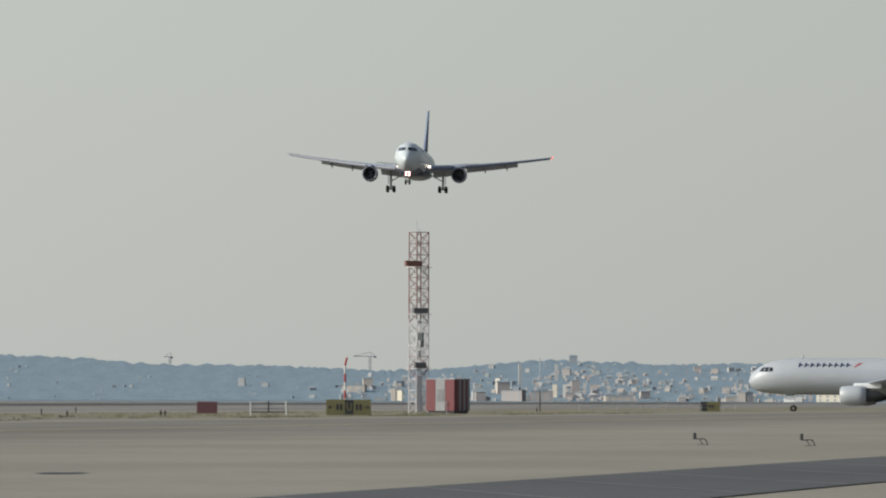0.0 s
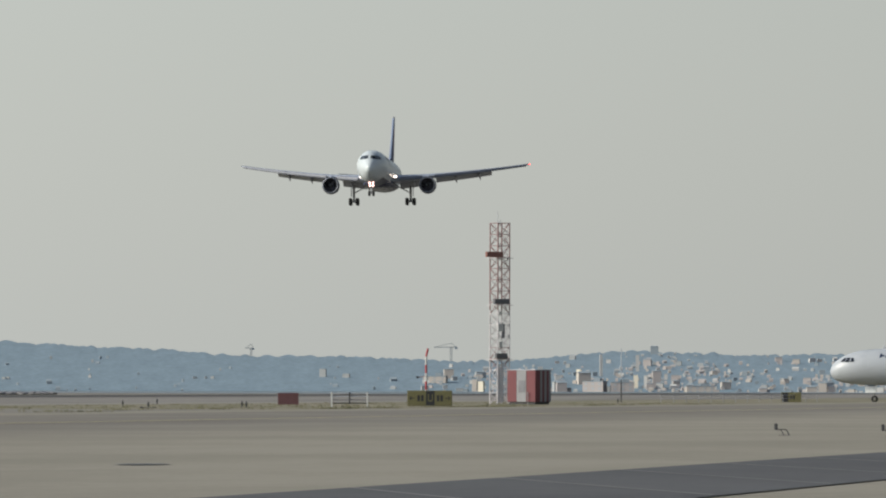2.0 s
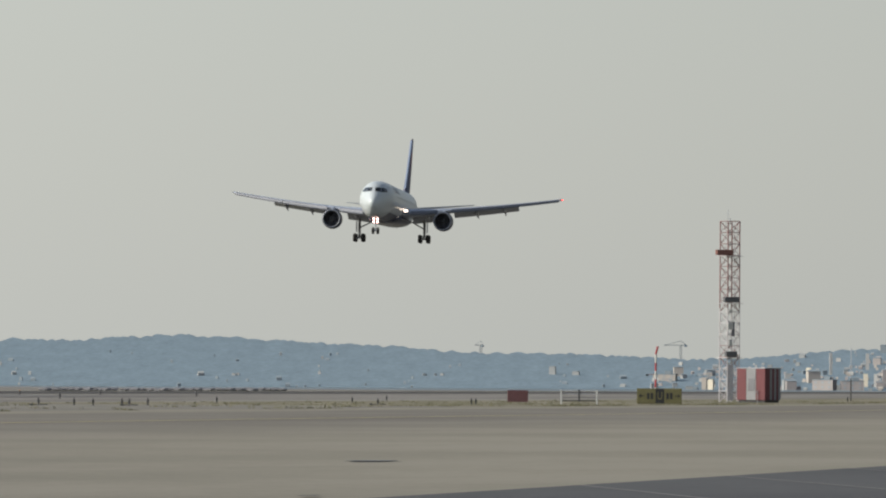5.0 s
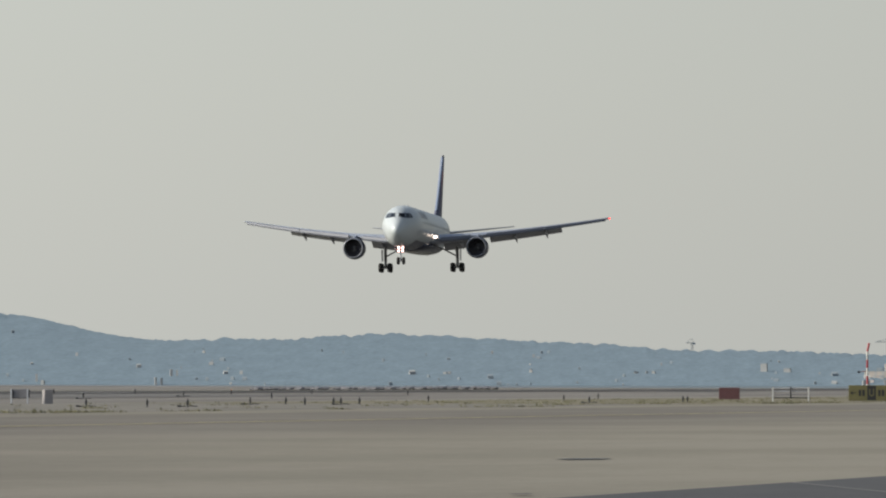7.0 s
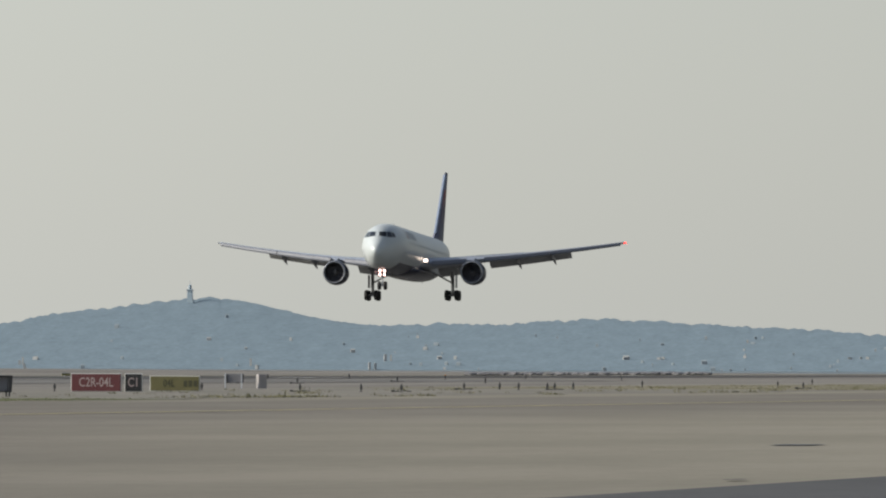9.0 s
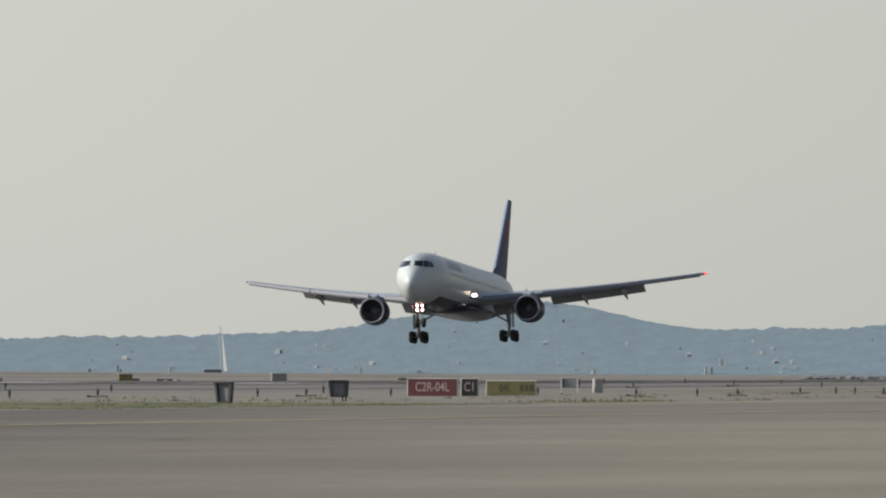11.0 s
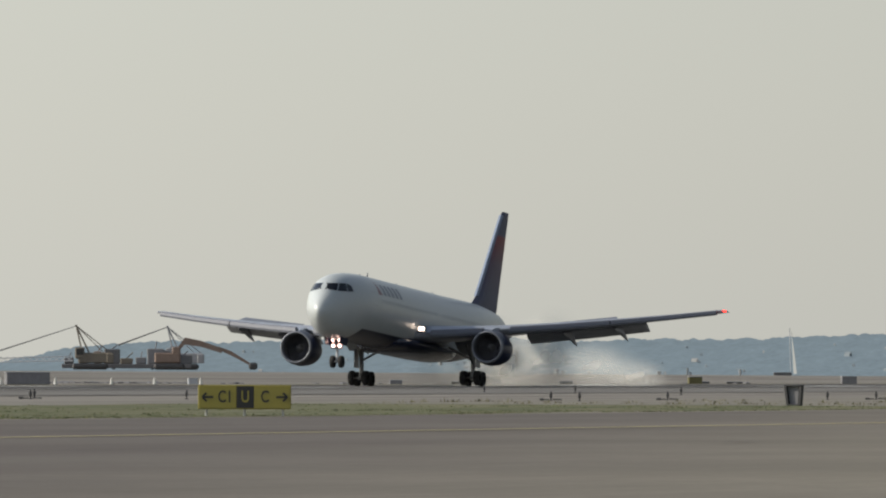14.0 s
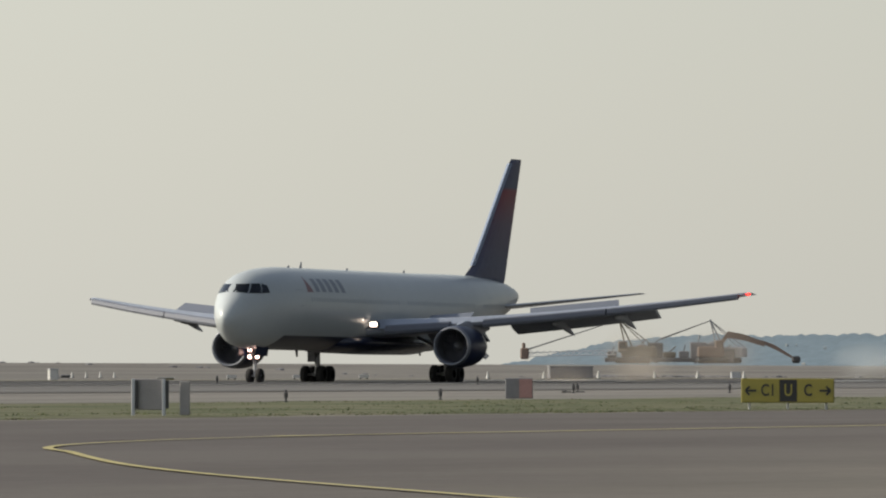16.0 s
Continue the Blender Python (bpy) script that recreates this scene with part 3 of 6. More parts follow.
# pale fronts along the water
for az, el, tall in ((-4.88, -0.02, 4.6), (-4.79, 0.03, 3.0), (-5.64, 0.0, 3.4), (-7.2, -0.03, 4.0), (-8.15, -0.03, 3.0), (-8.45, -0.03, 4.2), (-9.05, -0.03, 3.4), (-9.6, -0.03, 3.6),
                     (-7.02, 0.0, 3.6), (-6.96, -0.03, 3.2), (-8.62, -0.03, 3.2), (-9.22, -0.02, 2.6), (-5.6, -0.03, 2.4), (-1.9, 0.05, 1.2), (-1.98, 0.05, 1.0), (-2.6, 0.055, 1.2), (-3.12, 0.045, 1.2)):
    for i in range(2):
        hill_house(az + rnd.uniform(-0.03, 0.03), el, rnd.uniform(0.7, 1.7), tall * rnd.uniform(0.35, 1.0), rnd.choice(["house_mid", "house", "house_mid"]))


def tower_crane(az, el, reach, h):
    """Builder's tower crane on the skyline."""
    t = thing("tower_crane", facing(*polar(az, el, 4600).xy, 15, polar(az, el, 4600).z), "distant hazy tower crane above the hill", "crane", "skyline cranes")
    bm = bmesh.new()
    for x in (-0.5, 0.5):
        rod(bm, (x, 0, -4), (x, 0, h), 0.11, 5)
    for i in range(8):
        rod(bm, (-0.5, 0, i * h / 8), (0.5, 0, (i + 1) * h / 8), 0.1, 4)
    part("mast", bm, "house_far", t)
    bm = bmesh.new()
    rod(bm, (-reach, 0, h), (reach * 0.35, 0, h), 0.17, 5)
    rod(bm, (-reach, 0, h), (0, 0, h + 2), 0.1, 4)
    rod(bm, (reach * 0.35, 0, h), (0, 0, h + 2), 0.1, 4)
    part("jib", bm, "house_far", t)
    bm = bmesh.new()
    box(bm, reach * 0.3, 0, h - 0.45, 1.2, 0.8, 0.7)
    part("counterweight", bm, "hill_far", t)


tower_crane(-0.44, 0.13, 8.5, 9)
tower_crane(-1.65, 0.16, 3.0, 6)


def sailboat(az, h, dist, tilt):
    """Small yacht under sail on the water."""
    p = polar(az, 0, dist)
    t = thing("sailboat", facing(p.x, p.y, -35, -0.35), "white sailing yacht on the hazy sea", "sailboat")
    bm = bmesh.new()
    loft(bm, [[(x, -w, 0.9), (x, -w * 0.5, 0.1), (x, w * 0.5, 0.1), (x, w, 0.9)] for x, w in ((-h * 0.35, 0.3), (-h * 0.2, 1.2), (h * 0.1, 1.3), (h * 0.32, 0.1))])
    part("hull", bm, "house", t)
    bm = bmesh.new()
    rod(bm, (0, 0, 0.5), (-tilt * 0.4, 0, h), 0.12)
    part("mast", bm, "grey", t)
    bm = bmesh.new()
    a = [(0.1, -0.05, h * 0.95), (h * 0.07, -0.1, 1.4), (h * 0.16, -0.3, 1.4), (h * 0.1, -0.25, h * 0.5)]
    loft(bm, [a, [(x, y + 0.06, z) for x, y, z in a]])
    part("sail", bm, "house_mid", t)


sailboat(-7.83, 12.5, 2300, 1.0)

# ---- airliners ----


def aircraft_paint(name, white, belly, line, slope, start):
    """White paint over a dark belly; the border sweeps down under the nose."""
    m = mat(name, white, 0.3, vary=0.04, scale=0.5, fine=4)
    n, k = m.node_tree.nodes, m.node_tree.links
    b = n["Principled BSDF"]
    tc, sp = n.new("ShaderNodeTexCoord"), n.new("ShaderNodeSeparateXYZ")
    k.new(tc.outputs["Object"], sp.inputs[0])
    drop = n.new("ShaderNodeMath")
    drop.operation = "SUBTRACT"
    drop.inputs[1].default_value = start
    k.new(sp.outputs["X"], drop.inputs[0])
    lim = n.new("ShaderNodeMath")
    lim.operation = "MAXIMUM"
    lim.inputs[1].default_value = 0
    k.new(drop.outputs[0], lim.inputs[0])
    mad = n.new("ShaderNodeMath")
    mad.operation = "MULTIPLY_ADD"
    mad.inputs[1].default_value = slope
    k.new(lim.outputs[0], mad.inputs[0])
    k.new(sp.outputs["Z"], mad.inputs[2])
    cut = n.new("ShaderNodeMapRange")
    cut.inputs["From Min"].default_value, cut.inputs["From Max"].default_value = line - 0.03, line + 0.03
    k.new(mad.outputs[0], cut.inputs["Value"])
    mix = n.new("ShaderNodeMix")
    mix.data_type = "RGBA"
    mix.inputs["A"].default_value = (*belly, 1)
    old = b.inputs["Base Color"].links[0].from_socket
    k.new(old, mix.inputs["B"])
    k.new(cut.outputs[0], mix.inputs["Factor"])
    k.new(mix.outputs["Result"], b.inputs["Base Color"])
    return m


M["jet_paint"] = aircraft_paint("white_and_navy_paint", (0.45, 0.485, 0.492), (0.012, 0.017, 0.04), 2.95, 1.0, 22.2)
# haze is put into the fin colours: navy lifted to grey, red muted
M["fin_paint"] = mat("haze_lifted_fin_paint", (0.105, 0.11, 0.158), 0.55, vary=0.1, spec=0.2)


def fin_stripes(m):
    """A soft red wedge on the navy fin."""
    n, k = m.node_tree.nodes, m.node_tree.links
    b = n["Principled BSDF"]
    tc, sp = n.new("ShaderNodeTexCoord"), n.new("ShaderNodeSeparateXYZ")
    k.new(tc.outputs["Object"], sp.inputs[0])
    up = n.new("ShaderNodeValToRGB")
    up.color_ramp.elements[0].position, up.color_ramp.elements[0].color = 0.0, (0, 0, 0, 1)
    up.color_ramp.elements[1].position, up.color_ramp.elements[1].color = 1.0, (0, 0, 0, 1)
    for pos, v in ((0.15, 0.0), (0.45, 0.2), (0.7, 0.9), (0.735, 0.9), (0.76, 0.0)):
        e = up.color_ramp.elements.new(pos)
        e.color = (v, v, v, 1)
    rg = n.new("ShaderNodeMapRange")
    rg.inputs["From Min"].default_value, rg.inputs["From Max"].default_value = 7.2, 15.8
    k.new(sp.outputs["Z"], rg.inputs["Value"])
    k.new(rg.outputs[0], up.inputs["Fac"])
    mix = n.new("ShaderNodeMix")
    mix.data_type = "RGBA"
    mix.inputs["B"].default_value = (0.25, 0.075, 0.08, 1)
    k.new(b.inputs["Base Color"].links[0].from_socket, mix.inputs["A"])
    k.new(up.outputs["Color"], mix.inputs["Factor"])
    k.new(mix.outputs["Result"], b.inputs["Base Color"])


fin_stripes(M["fin_paint"])

# stations along the body: x, centre height, half width, half height
JET = [(-26.0, 6.2, 0.12, 0.2), (-25.2, 6.15, 0.4, 0.55), (-22.9, 5.98, 0.85, 1.12), (-19.5, 5.7, 1.4, 1.65), (-16, 5.38, 1.9, 2.1), (-12.5, 5.08, 2.27, 2.42), (-8.5, 4.85, 2.46, 2.63), (-5, 4.75, 2.515, 2.705),
       (19.5, 4.75, 2.515, 2.705), (21.5, 4.71, 2.47, 2.66), (23.2, 4.63, 2.28, 2.58), (24.6, 4.55, 1.99, 2.45), (25.8, 4.44, 1.62, 2.18), (26.6, 4.3, 1.27, 1.8), (27.3, 4.15, 0.93, 1.24), (27.85, 4.06, 0.58, 0.75), (28.15, 4.02, 0.3, 0.38), (28.25, 4.0, 0.05, 0.06)]
SMALL = [(-24.9, 4.95, 0.1, 0.15), (-22, 4.75, 0.7, 0.75), (-18, 4.4, 1.3, 1.4), (-13, 4.07, 1.8, 1.92), (-9, 4.01, 1.975, 2.07), (7.5, 4.01, 1.975, 2.07), (9.3, 3.95, 1.88, 1.98), (10.6, 3.85, 1.7, 1.78), (11.6, 3.7, 1.42, 1.48), (12.3, 3.58, 1.1, 1.12), (12.75, 3.5, 0.7, 0.7), (12.95, 3.47, 0.35, 0.34), (13.0, 3.46, 0.05, 0.05)]


def body_at(table, x):
    """Smooth section of the body at x."""
    w = [lerp(table, x + d) for d in (-0.25, 0, 0.25)]
    return [sum(c) / 3 for c in zip(*w)]


def fuselage(table, material, parent):
    bm = bmesh.new()
    xs = sorted({table[0][0], table[-1][0], *[table[0][0] + (table[-1][0] - table[0][0]) * i / 90 for i in range(91)], *[table[-1][0] - 0.16 * i for i in range(14)]})
    rings = []
    for x in xs:
        zc, hw, hh = lerp(table, x) if x > table[-1][0] - 0.5 or x < table[0][0] + 0.3 else body_at(table, x)
        rings.append([(x, hw * math.sin(2 * math.pi * i / 48), zc + hh * math.cos(2 * math.pi * i / 48)) for i in range(48)])
    loft(bm, rings)
    return part("fuselage", bm, material, parent, smooth=True)


def on_body(table, x, z, side, out=0.02):
    zc, hw, hh = body_at(table, x)
    k = max(-1, min(1, (z - zc) / hh))
    y = hw * math.sqrt(max(0, 1 - k * k))
    n = Vector((0, y / hw ** 2, (z - zc) / hh ** 2)).normalized()
    return Vector((x, side * (y + out * n.y), z + out * n.z))


def panel(bm, table, corners, side, n=5, out=0.02):
    """A patch that lies on the body between four corners given as x, z."""
    a, b, c, d = (Vector(p) for p in corners)
    g = []
    for i in range(n):
        row = []
        for j in range(n):
            s, t = i / (n - 1), j / (n - 1)
            p = (a * (1 - s) + b * s) * (1 - t) + (d * (1 - s) + c * s) * t
            row.append(bm.verts.new(on_body(table, p.x, p.y, side, out)))
        g.append(row)
    for i in range(n - 1):
        for j in range(n - 1):
            bm.faces.new((g[i][j], g[i + 1][j], g[i + 1][j + 1], g[i][j + 1]))


def aerofoil(le, te, z, thick, y, n=9, droop=0.0):
    """A closed section in the plane y, from its leading to its trailing edge."""
    pts = []
    c = le - te
    for up in (1, -1):
        rng = range(n) if up == 1 else range(n - 1, -1, -1)
        for i in rng:
            s = i / (n - 1)
            h = thick * (1.48 * math.sqrt(s) - 0.63 * s - 1.76 * s * s + 1.42 * s ** 3 - 0.5 * s ** 4) if s < 1 else 0.01
            pts.append((le - c * s, y, z + up * h * (0.62 if up == 1 else 0.5) - droop * s * c))
    return pts


def wheel(name, parent, at, r, w):
    bm = bmesh.new()
    lathe(bm, [(-w / 2, r * 0.5), (-w / 2, r * 0.86), (-w * 0.33, r * 0.98), (0, r), (w * 0.33, r * 0.98), (w / 2, r * 0.86), (w / 2, r * 0.5)], 22, "y", at)
    ob = part(name, bm, "rubber", parent, smooth=True)
    return ob


def big_wing(plane, side):
    """Swept wing with slats, flaps, spoilers, engine and lights, hinged at its root."""
    root = Vector((3.0, side * 2.4, 2.95))
    s = side

    def le(y):
        return 10.3 - 0.679 * y

    def te(y):
        return -1.75 + 0.03 * y if y < 8 else -1.5 - 0.415 * (y - 8)

    def zz(y):
        return 3.28 + 0.09 * y + 0.00204 * y * y

    def th(y):
        return (le(y) - te(y)) * (0.225 - 0.0012 * y)

    def shift(bm):
        bmesh.ops.translate(bm, verts=bm.verts, vec=-root)
        return bm

    ys = [1.6, 2.4, 4, 6, 8, 10, 12, 14, 16, 18, 20, 22, 23.2, 23.7]
    bm = bmesh.new()
    loft(bm, [aerofoil(le(y) - (0.3 if y > 23.5 else 0), te(y), zz(y), th(y) * (0.8 if y > 23.5 else 1), s * y) for y in ys])
    wing = part("wing", shift(bm), "wing_grey", plane, "pale grey swept wing", smooth=False, at=Matrix.Translation(root))
    me = wing.data
    me.polygons.foreach_set("use_smooth", [len(p.vertices) == 4 for p in me.polygons])
    # slats: bright strip ahead of the leading edge, drooped
    for name, y0, y1 in (("slat", 3.4, 7.0), ("slat", 8.9, 15.8), ("slat", 15.9, 23.3)):
        bm = bmesh.new()
        loft(bm, [aerofoil(le(y) + 0.34, le(y) - 0.42, zz(y) - 0.22, 1.15 - 0.02 * y, s * y, droop=-0.28) for y in (y0, (y0 + y1) / 2, y1)])
        part(name, shift(bm), "slat", wing, "drooped pale leading-edge slat", smooth=False)
    # flaps
    for y0, y1, c, ang in ((2.75, 6.6, 2.2, 0.45), (8.7, 17.6, 1.6, 0.42)):
        bm = bmesh.new()
        loft(bm, [aerofoil(te(y) + 0.55, te(y) + 0.55 - c * (1 - 0.012 * (y - y0)), zz(y) - 0.1, 0.5, s * y, droop=ang) for y in (y0, (y0 + y1) / 2, y1)])
        part("flap", shift(bm), "grey", wing, "lowered trailing-edge flap")
    # flap track fairings
    for y in (5.1, 11.9, 15.7):
        bm = bmesh.new()
        x0, z0 = te(y) + 2.4, zz(y) - 0.3
        rings = []
        for i in range(8):
            k = i / 7
            r = 0.22 * math.sin(math.pi * min(1, 0.08 + 0.9 * k)) + 0.03
            x = x0 - 4.3 * k
            rings.append([(x, s * y + 0.75 * r * math.sin(a), z0 - 0.15 - max(0, k - 0.45) * 1.25 + 1.15 * r * math.cos(a)) for a in (2 * math.pi * j / 10 for j in range(10))])
        loft(bm, rings)
        part("flap_fairing", shift(bm), "grey", wing, smooth=True)
    # spoilers, hinged at their front edge
    sp = []
    for y0, y1 in ((3.2, 6.4), (10.4, 15.9)):
        ym = (y0 + y1) / 2
        hinge = Vector((te(ym) + 2.1, s * ym, zz(ym) + th(ym) * 0.2))
        slope = (te(y1) - te(y0)) / (y1 - y0)
        bm = bmesh.new()
        half = (y1 - y0) / 2 * math.hypot(1, slope)
        top = [(0, -half, 0), (0, half, 0), (-1.15, half, -0.1), (-1.15, -half, -0.1)]
        loft(bm, [top, [(x, y, z + 0.05) for x, y, z in top]])
        ob = part("spoiler", bm, "spoiler", wing, at=Matrix.Translation(hinge - root))
        rise = math.atan((zz(y1) - zz(y0)) / (y1 - y0))
        sp.append((ob, hinge - root, math.degrees(rise) * s, -math.degrees(math.atan(slope * s))))
    # engine
    ey, ez, ex = s * 7.92, 2.52, 7.8
    bm = bmesh.new()
    lathe(bm, [(ex - 0.35, 1.08), (ex - 0.08, 1.13), (ex, 1.2), (ex - 0.06, 1.27), (ex - 0.3, 1.32)], 40, "x", (0, ey, ez))
    part("inlet_lip", shift(bm), "lip", wing, "polished metal engine inlet lip", smooth=True)
    bm = bmesh.new()
    lathe(bm, [(ex - 0.3, 1.32), (ex - 0.9, 1.39), (ex - 1.9, 1.4), (ex - 3.0, 1.3), (ex - 3.7, 1.16), (ex - 3.7, 1.11)], 40, "x", (0, ey, ez))
    part("nacelle", shift(bm), "navy", wing, "navy engine nacelle", smooth=True)
    bm = bmesh.new()
    lathe(bm, [(ex - 3.7, 1.1), (ex - 1.6, 1.1), (ex - 0.35, 1.08)], 40, "x", (0, ey, ez))
    part("inlet_liner", shift(bm), "liner", wing, "grey acoustic lining inside the inlet", smooth=True)
    bm = bmesh.new()
    lathe(bm, [(ex - 3.2, 0.95), (ex - 4.4, 0.78), (ex - 5.4, 0.55), (ex - 5.4, 0.4), (ex - 6.2, 0.05)], 28, "x", (0, ey, ez + 0.05))
    part("exhaust", shift(bm), "steel", wing, smooth=True)
    bm = bmesh.new()
    rings = []
    for r, step, twist in ((0.3, 0.03, 0.0), (0.55, 0.1, 0.06), (0.8, 0.14, 0.12), (1.09, 0.17, 0.16)):
        rings.append([(ex - 1.45 + (step if i % 2 else -step), ey + r * math.sin(2 * math.pi * (i + (0.7 if i % 2 else 0)) / 60 + twist), ez + r * math.cos(2 * math.pi * (i + (0.7 if i % 2 else 0)) / 60 + twist)) for i in range(60)])
    loft(bm, rings, cap=False)
    part("fan", shift(bm), "fan_blade", wing, "dark titanium fan")
    bm = bmesh.new()
    lathe(bm, [(ex - 1.45, 0.36), (ex - 1.1, 0.24), (ex - 0.9, 0.1), (ex - 0.82, 0.01)], 20, "x", (0, ey, ez))
    part("spinner", shift(bm), "steel", wing, smooth=True)
    bm = bmesh.new()
    loft(bm, [[(x, ey - w, z0), (x, ey + w, z0), (x, ey + w * 0.8, z1), (x, ey - w * 0.8, z1)] for x, w, z0, z1 in
              ((ex - 1.0, 0.08, ez + 1.2, ez + 1.42), (ex - 2.2, 0.2, ez + 1.1, zz(7.9) + 0.1), (ex - 4.5, 0.24, ez + 0.7, zz(7.9) + 0.1), (ex - 7.0, 0.1, zz(7.9) - 0.4, zz(7.9) + 0.1))])
    part("pylon", shift(bm), "wing_grey", wing)
    bm = bmesh.new()
    box(bm, le(23.6) - 0.5, s * 23.74, zz(23.6), 0.4, 0.16, 0.14, 0.04)
    part("wingtip_light", shift(bm), "nav_red" if s > 0 else "grey", wing, "glowing red wingtip light" if s > 0 else "unlit wingtip light")
    return wing, root, sp


def jet():
    """Twin-engine wide-body airliner with landing gear down; its origin is under the main wheels."""
    plane = thing("airliner", pose(-4.7, 1686.5, 38.3), "white wide-body twin-engine airliner with navy belly, wheels down, landing", "airliner")
    fuselage(JET, "jet_paint", plane)
    # wing-to-body fairing
    bm = bmesh.new()
    loft(bm, [[(x, w * math.sin(a), 2.62 + h * math.cos(a)) for a in (2 * math.pi * i / 24 for i in range(24))] for x, w, h in
              ((13.0, 0.6, 0.35), (11.5, 1.8, 0.68), (9, 2.5, 0.7), (4, 2.7, 0.74), (-1, 2.66, 0.72), (-4, 2.1, 0.7), (-6.5, 0.8, 0.4))])
    part("belly_fairing", bm, "belly", plane, "navy wing-root fairing", smooth=True)
    # cockpit glazing
    for sd in (-1, 1):
        for c in (((26.99, 5.694), (26.4, 6.217), (25.8, 6.25), (26.45, 5.62)), ((26.38, 5.62), (25.72, 6.25), (25.0, 6.27), (25.42, 5.62)), ((25.35, 5.62), (24.92, 6.27), (24.5, 6.15), (24.55, 5.68))):
            bm = bmesh.new()
            panel(bm, JET, c, sd)
            part("cockpit_window", bm, "glass", plane, "dark cockpit window", smooth=True)
        for i in range(88):
            x = 19.0 - i * 0.46
            if abs(x - 2.5) < 0.7 or abs(x + 12.5) < 0.8:
                continue
            bm = bmesh.new()
            panel(bm, JET, ((x, 5.2), (x, 5.46), (x - 0.22, 5.46), (x - 0.22, 5.2)), sd, 2, 0.012)
            part("cabin_window", bm, "pane", plane)
        for x in (21.2, -15.2):
            bm = bmesh.new()
            for c in (((x, 4.0), (x, 5.9), (x - 0.05, 5.9), (x - 0.05, 4.0)), ((x - 1.05, 4.0), (x - 1.05, 5.9), (x - 1.1, 5.9), (x - 1.1, 4.0)), ((x, 5.9), (x, 5.95), (x - 1.1, 5.95), (x - 1.1, 5.9)), ((x - 0.35, 4.85), (x - 0.35, 4.93), (x - 0.75, 4.93), (x - 0.75, 4.85))):
                panel(bm, JET, c, sd, 3, 0.012)
            part("door_outline", bm, "pane", plane)
        # airline title as plain bars with a small wedge mark
        bm = bmesh.new()
        for i in range(5):
            x = 17.75 - i * 1.14
            panel(bm, JET, ((x, 5.84), (x - 0.03, 6.7), (x - 0.72, 6.7), (x - 0.69, 5.84)), sd, 4, 0.014)
        part("title_bars", bm, "title", plane, "navy title bars on the fuselage")
        bm = bmesh.new()
        panel(bm, JET, ((19.35, 5.8), (18.85, 6.78), (18.75, 6.78), (18.25, 5.8)), sd, 4, 0.014)
        part("wedge_mark", bm, "dull_red", plane, "small dull red wedge mark")
    # fin with dorsal fillet
    bm = bmesh.new()
    rings = []
    for z, a, b, t in ((6.9, -13.6, -23.3, 0.3), (7.4, -15.5, -23.6, 0.4), (8.2, -17.1, -23.9, 0.4), (10.0, -19.0, -24.6, 0.34), (13.0, -22.0, -25.8, 0.25), (15.5, -24.5, -26.8, 0.16), (15.75, -24.85, -26.85, 0.08)):
        n = 9
        ring = [(a - (a - b) * i / (n - 1), t * (math.sin(math.pi * (i / (n - 1)) ** 0.6)), z) for i in range(n)]
        ring += [(x, -y, zq) for x, y, zq in ring[-2:0:-1]]
        rings.append(ring)
    loft(bm, rings)
    part("fin", bm, "fin_paint", plane, "navy tail fin with a red wedge", smooth=False)
    bm = bmesh.new()
    loft(bm, [[(a, 0.03, z), (a - 0.2, 0.2, z), (a - 0.2, -0.2, z)] for z, a in ((8.2, -17.03), (10.0, -18.93), (13.0, -21.93), (15.45, -24.4))])
    part("fin_leading_edge", bm, "metal", plane)
    for sd in (-1, 1):
        bm = bmesh.new()
        loft(bm, [aerofoil(-19.3 - 0.62 * y, -24.6 - 0.22 * y, 5.3 + 0.11 * y, (5.0 - 0.36 * y) * 0.1, sd * y) for y in (0.4, 1.2, 3, 6, 8.8, 9.3)])
        part("stabiliser", bm, "wing_grey", plane)
    # lights at the wing root
    for sd in (-1, 1):
        bm = bmesh.new()
        box(bm, 8.72, sd * 2.78, 3.82, 0.16, 0.5, 0.32, 0.05)
        part("landing_light", bm, "landing_light", plane, "bright landing light at the wing root")
        bm = bmesh.new()
        box(bm, 8.45, sd * 2.75, 3.8, 0.5, 0.62, 0.42, 0.08)
        part("light_housing", bm, "navy", plane)
        bm = bmesh.new()
        box(bm, 10.1, sd * 2.56, 4.1, 0.06, 0.06, 0.06)
        part("turnoff_light", bm, "landing_light", plane)
    for x, h in ((17.0, 0.16), (14.8, 0.42), (6.5, 0.16), (-4.0, 0.2)):
        bm = bmesh.new()
        loft(bm, [[(x + 0.25, 0, 7.42), (x, 0.05, 7.42), (x - 0.25, 0, 7.42), (x, -0.05, 7.42)], [(x - 0.05, 0, 7.44 + h), (x - 0.12, 0.02, 7.44 + h), (x - 0.25, 0, 7.44 + h), (x - 0.12, -0.02, 7.44 + h)]])
        part("antenna", bm, "grey", plane)
    for x, z in ((15.5, 1.78), (-7.0, 2.05)):
        bm = bmesh.new()
        loft(bm, [[(x + 0.2, 0.03, z + 0.3), (x - 0.2, 0.03, z + 0.3), (x - 0.2, -0.03, z + 0.3), (x + 0.2, -0.03, z + 0.3)], [(x, 0.02, z - 0.15), (x - 0.2, 0.02, z - 0.15), (x - 0.2, -0.02, z - 0.15), (x, -0.02, z - 0.15)]])
        part("belly_antenna", bm, "dark", plane)
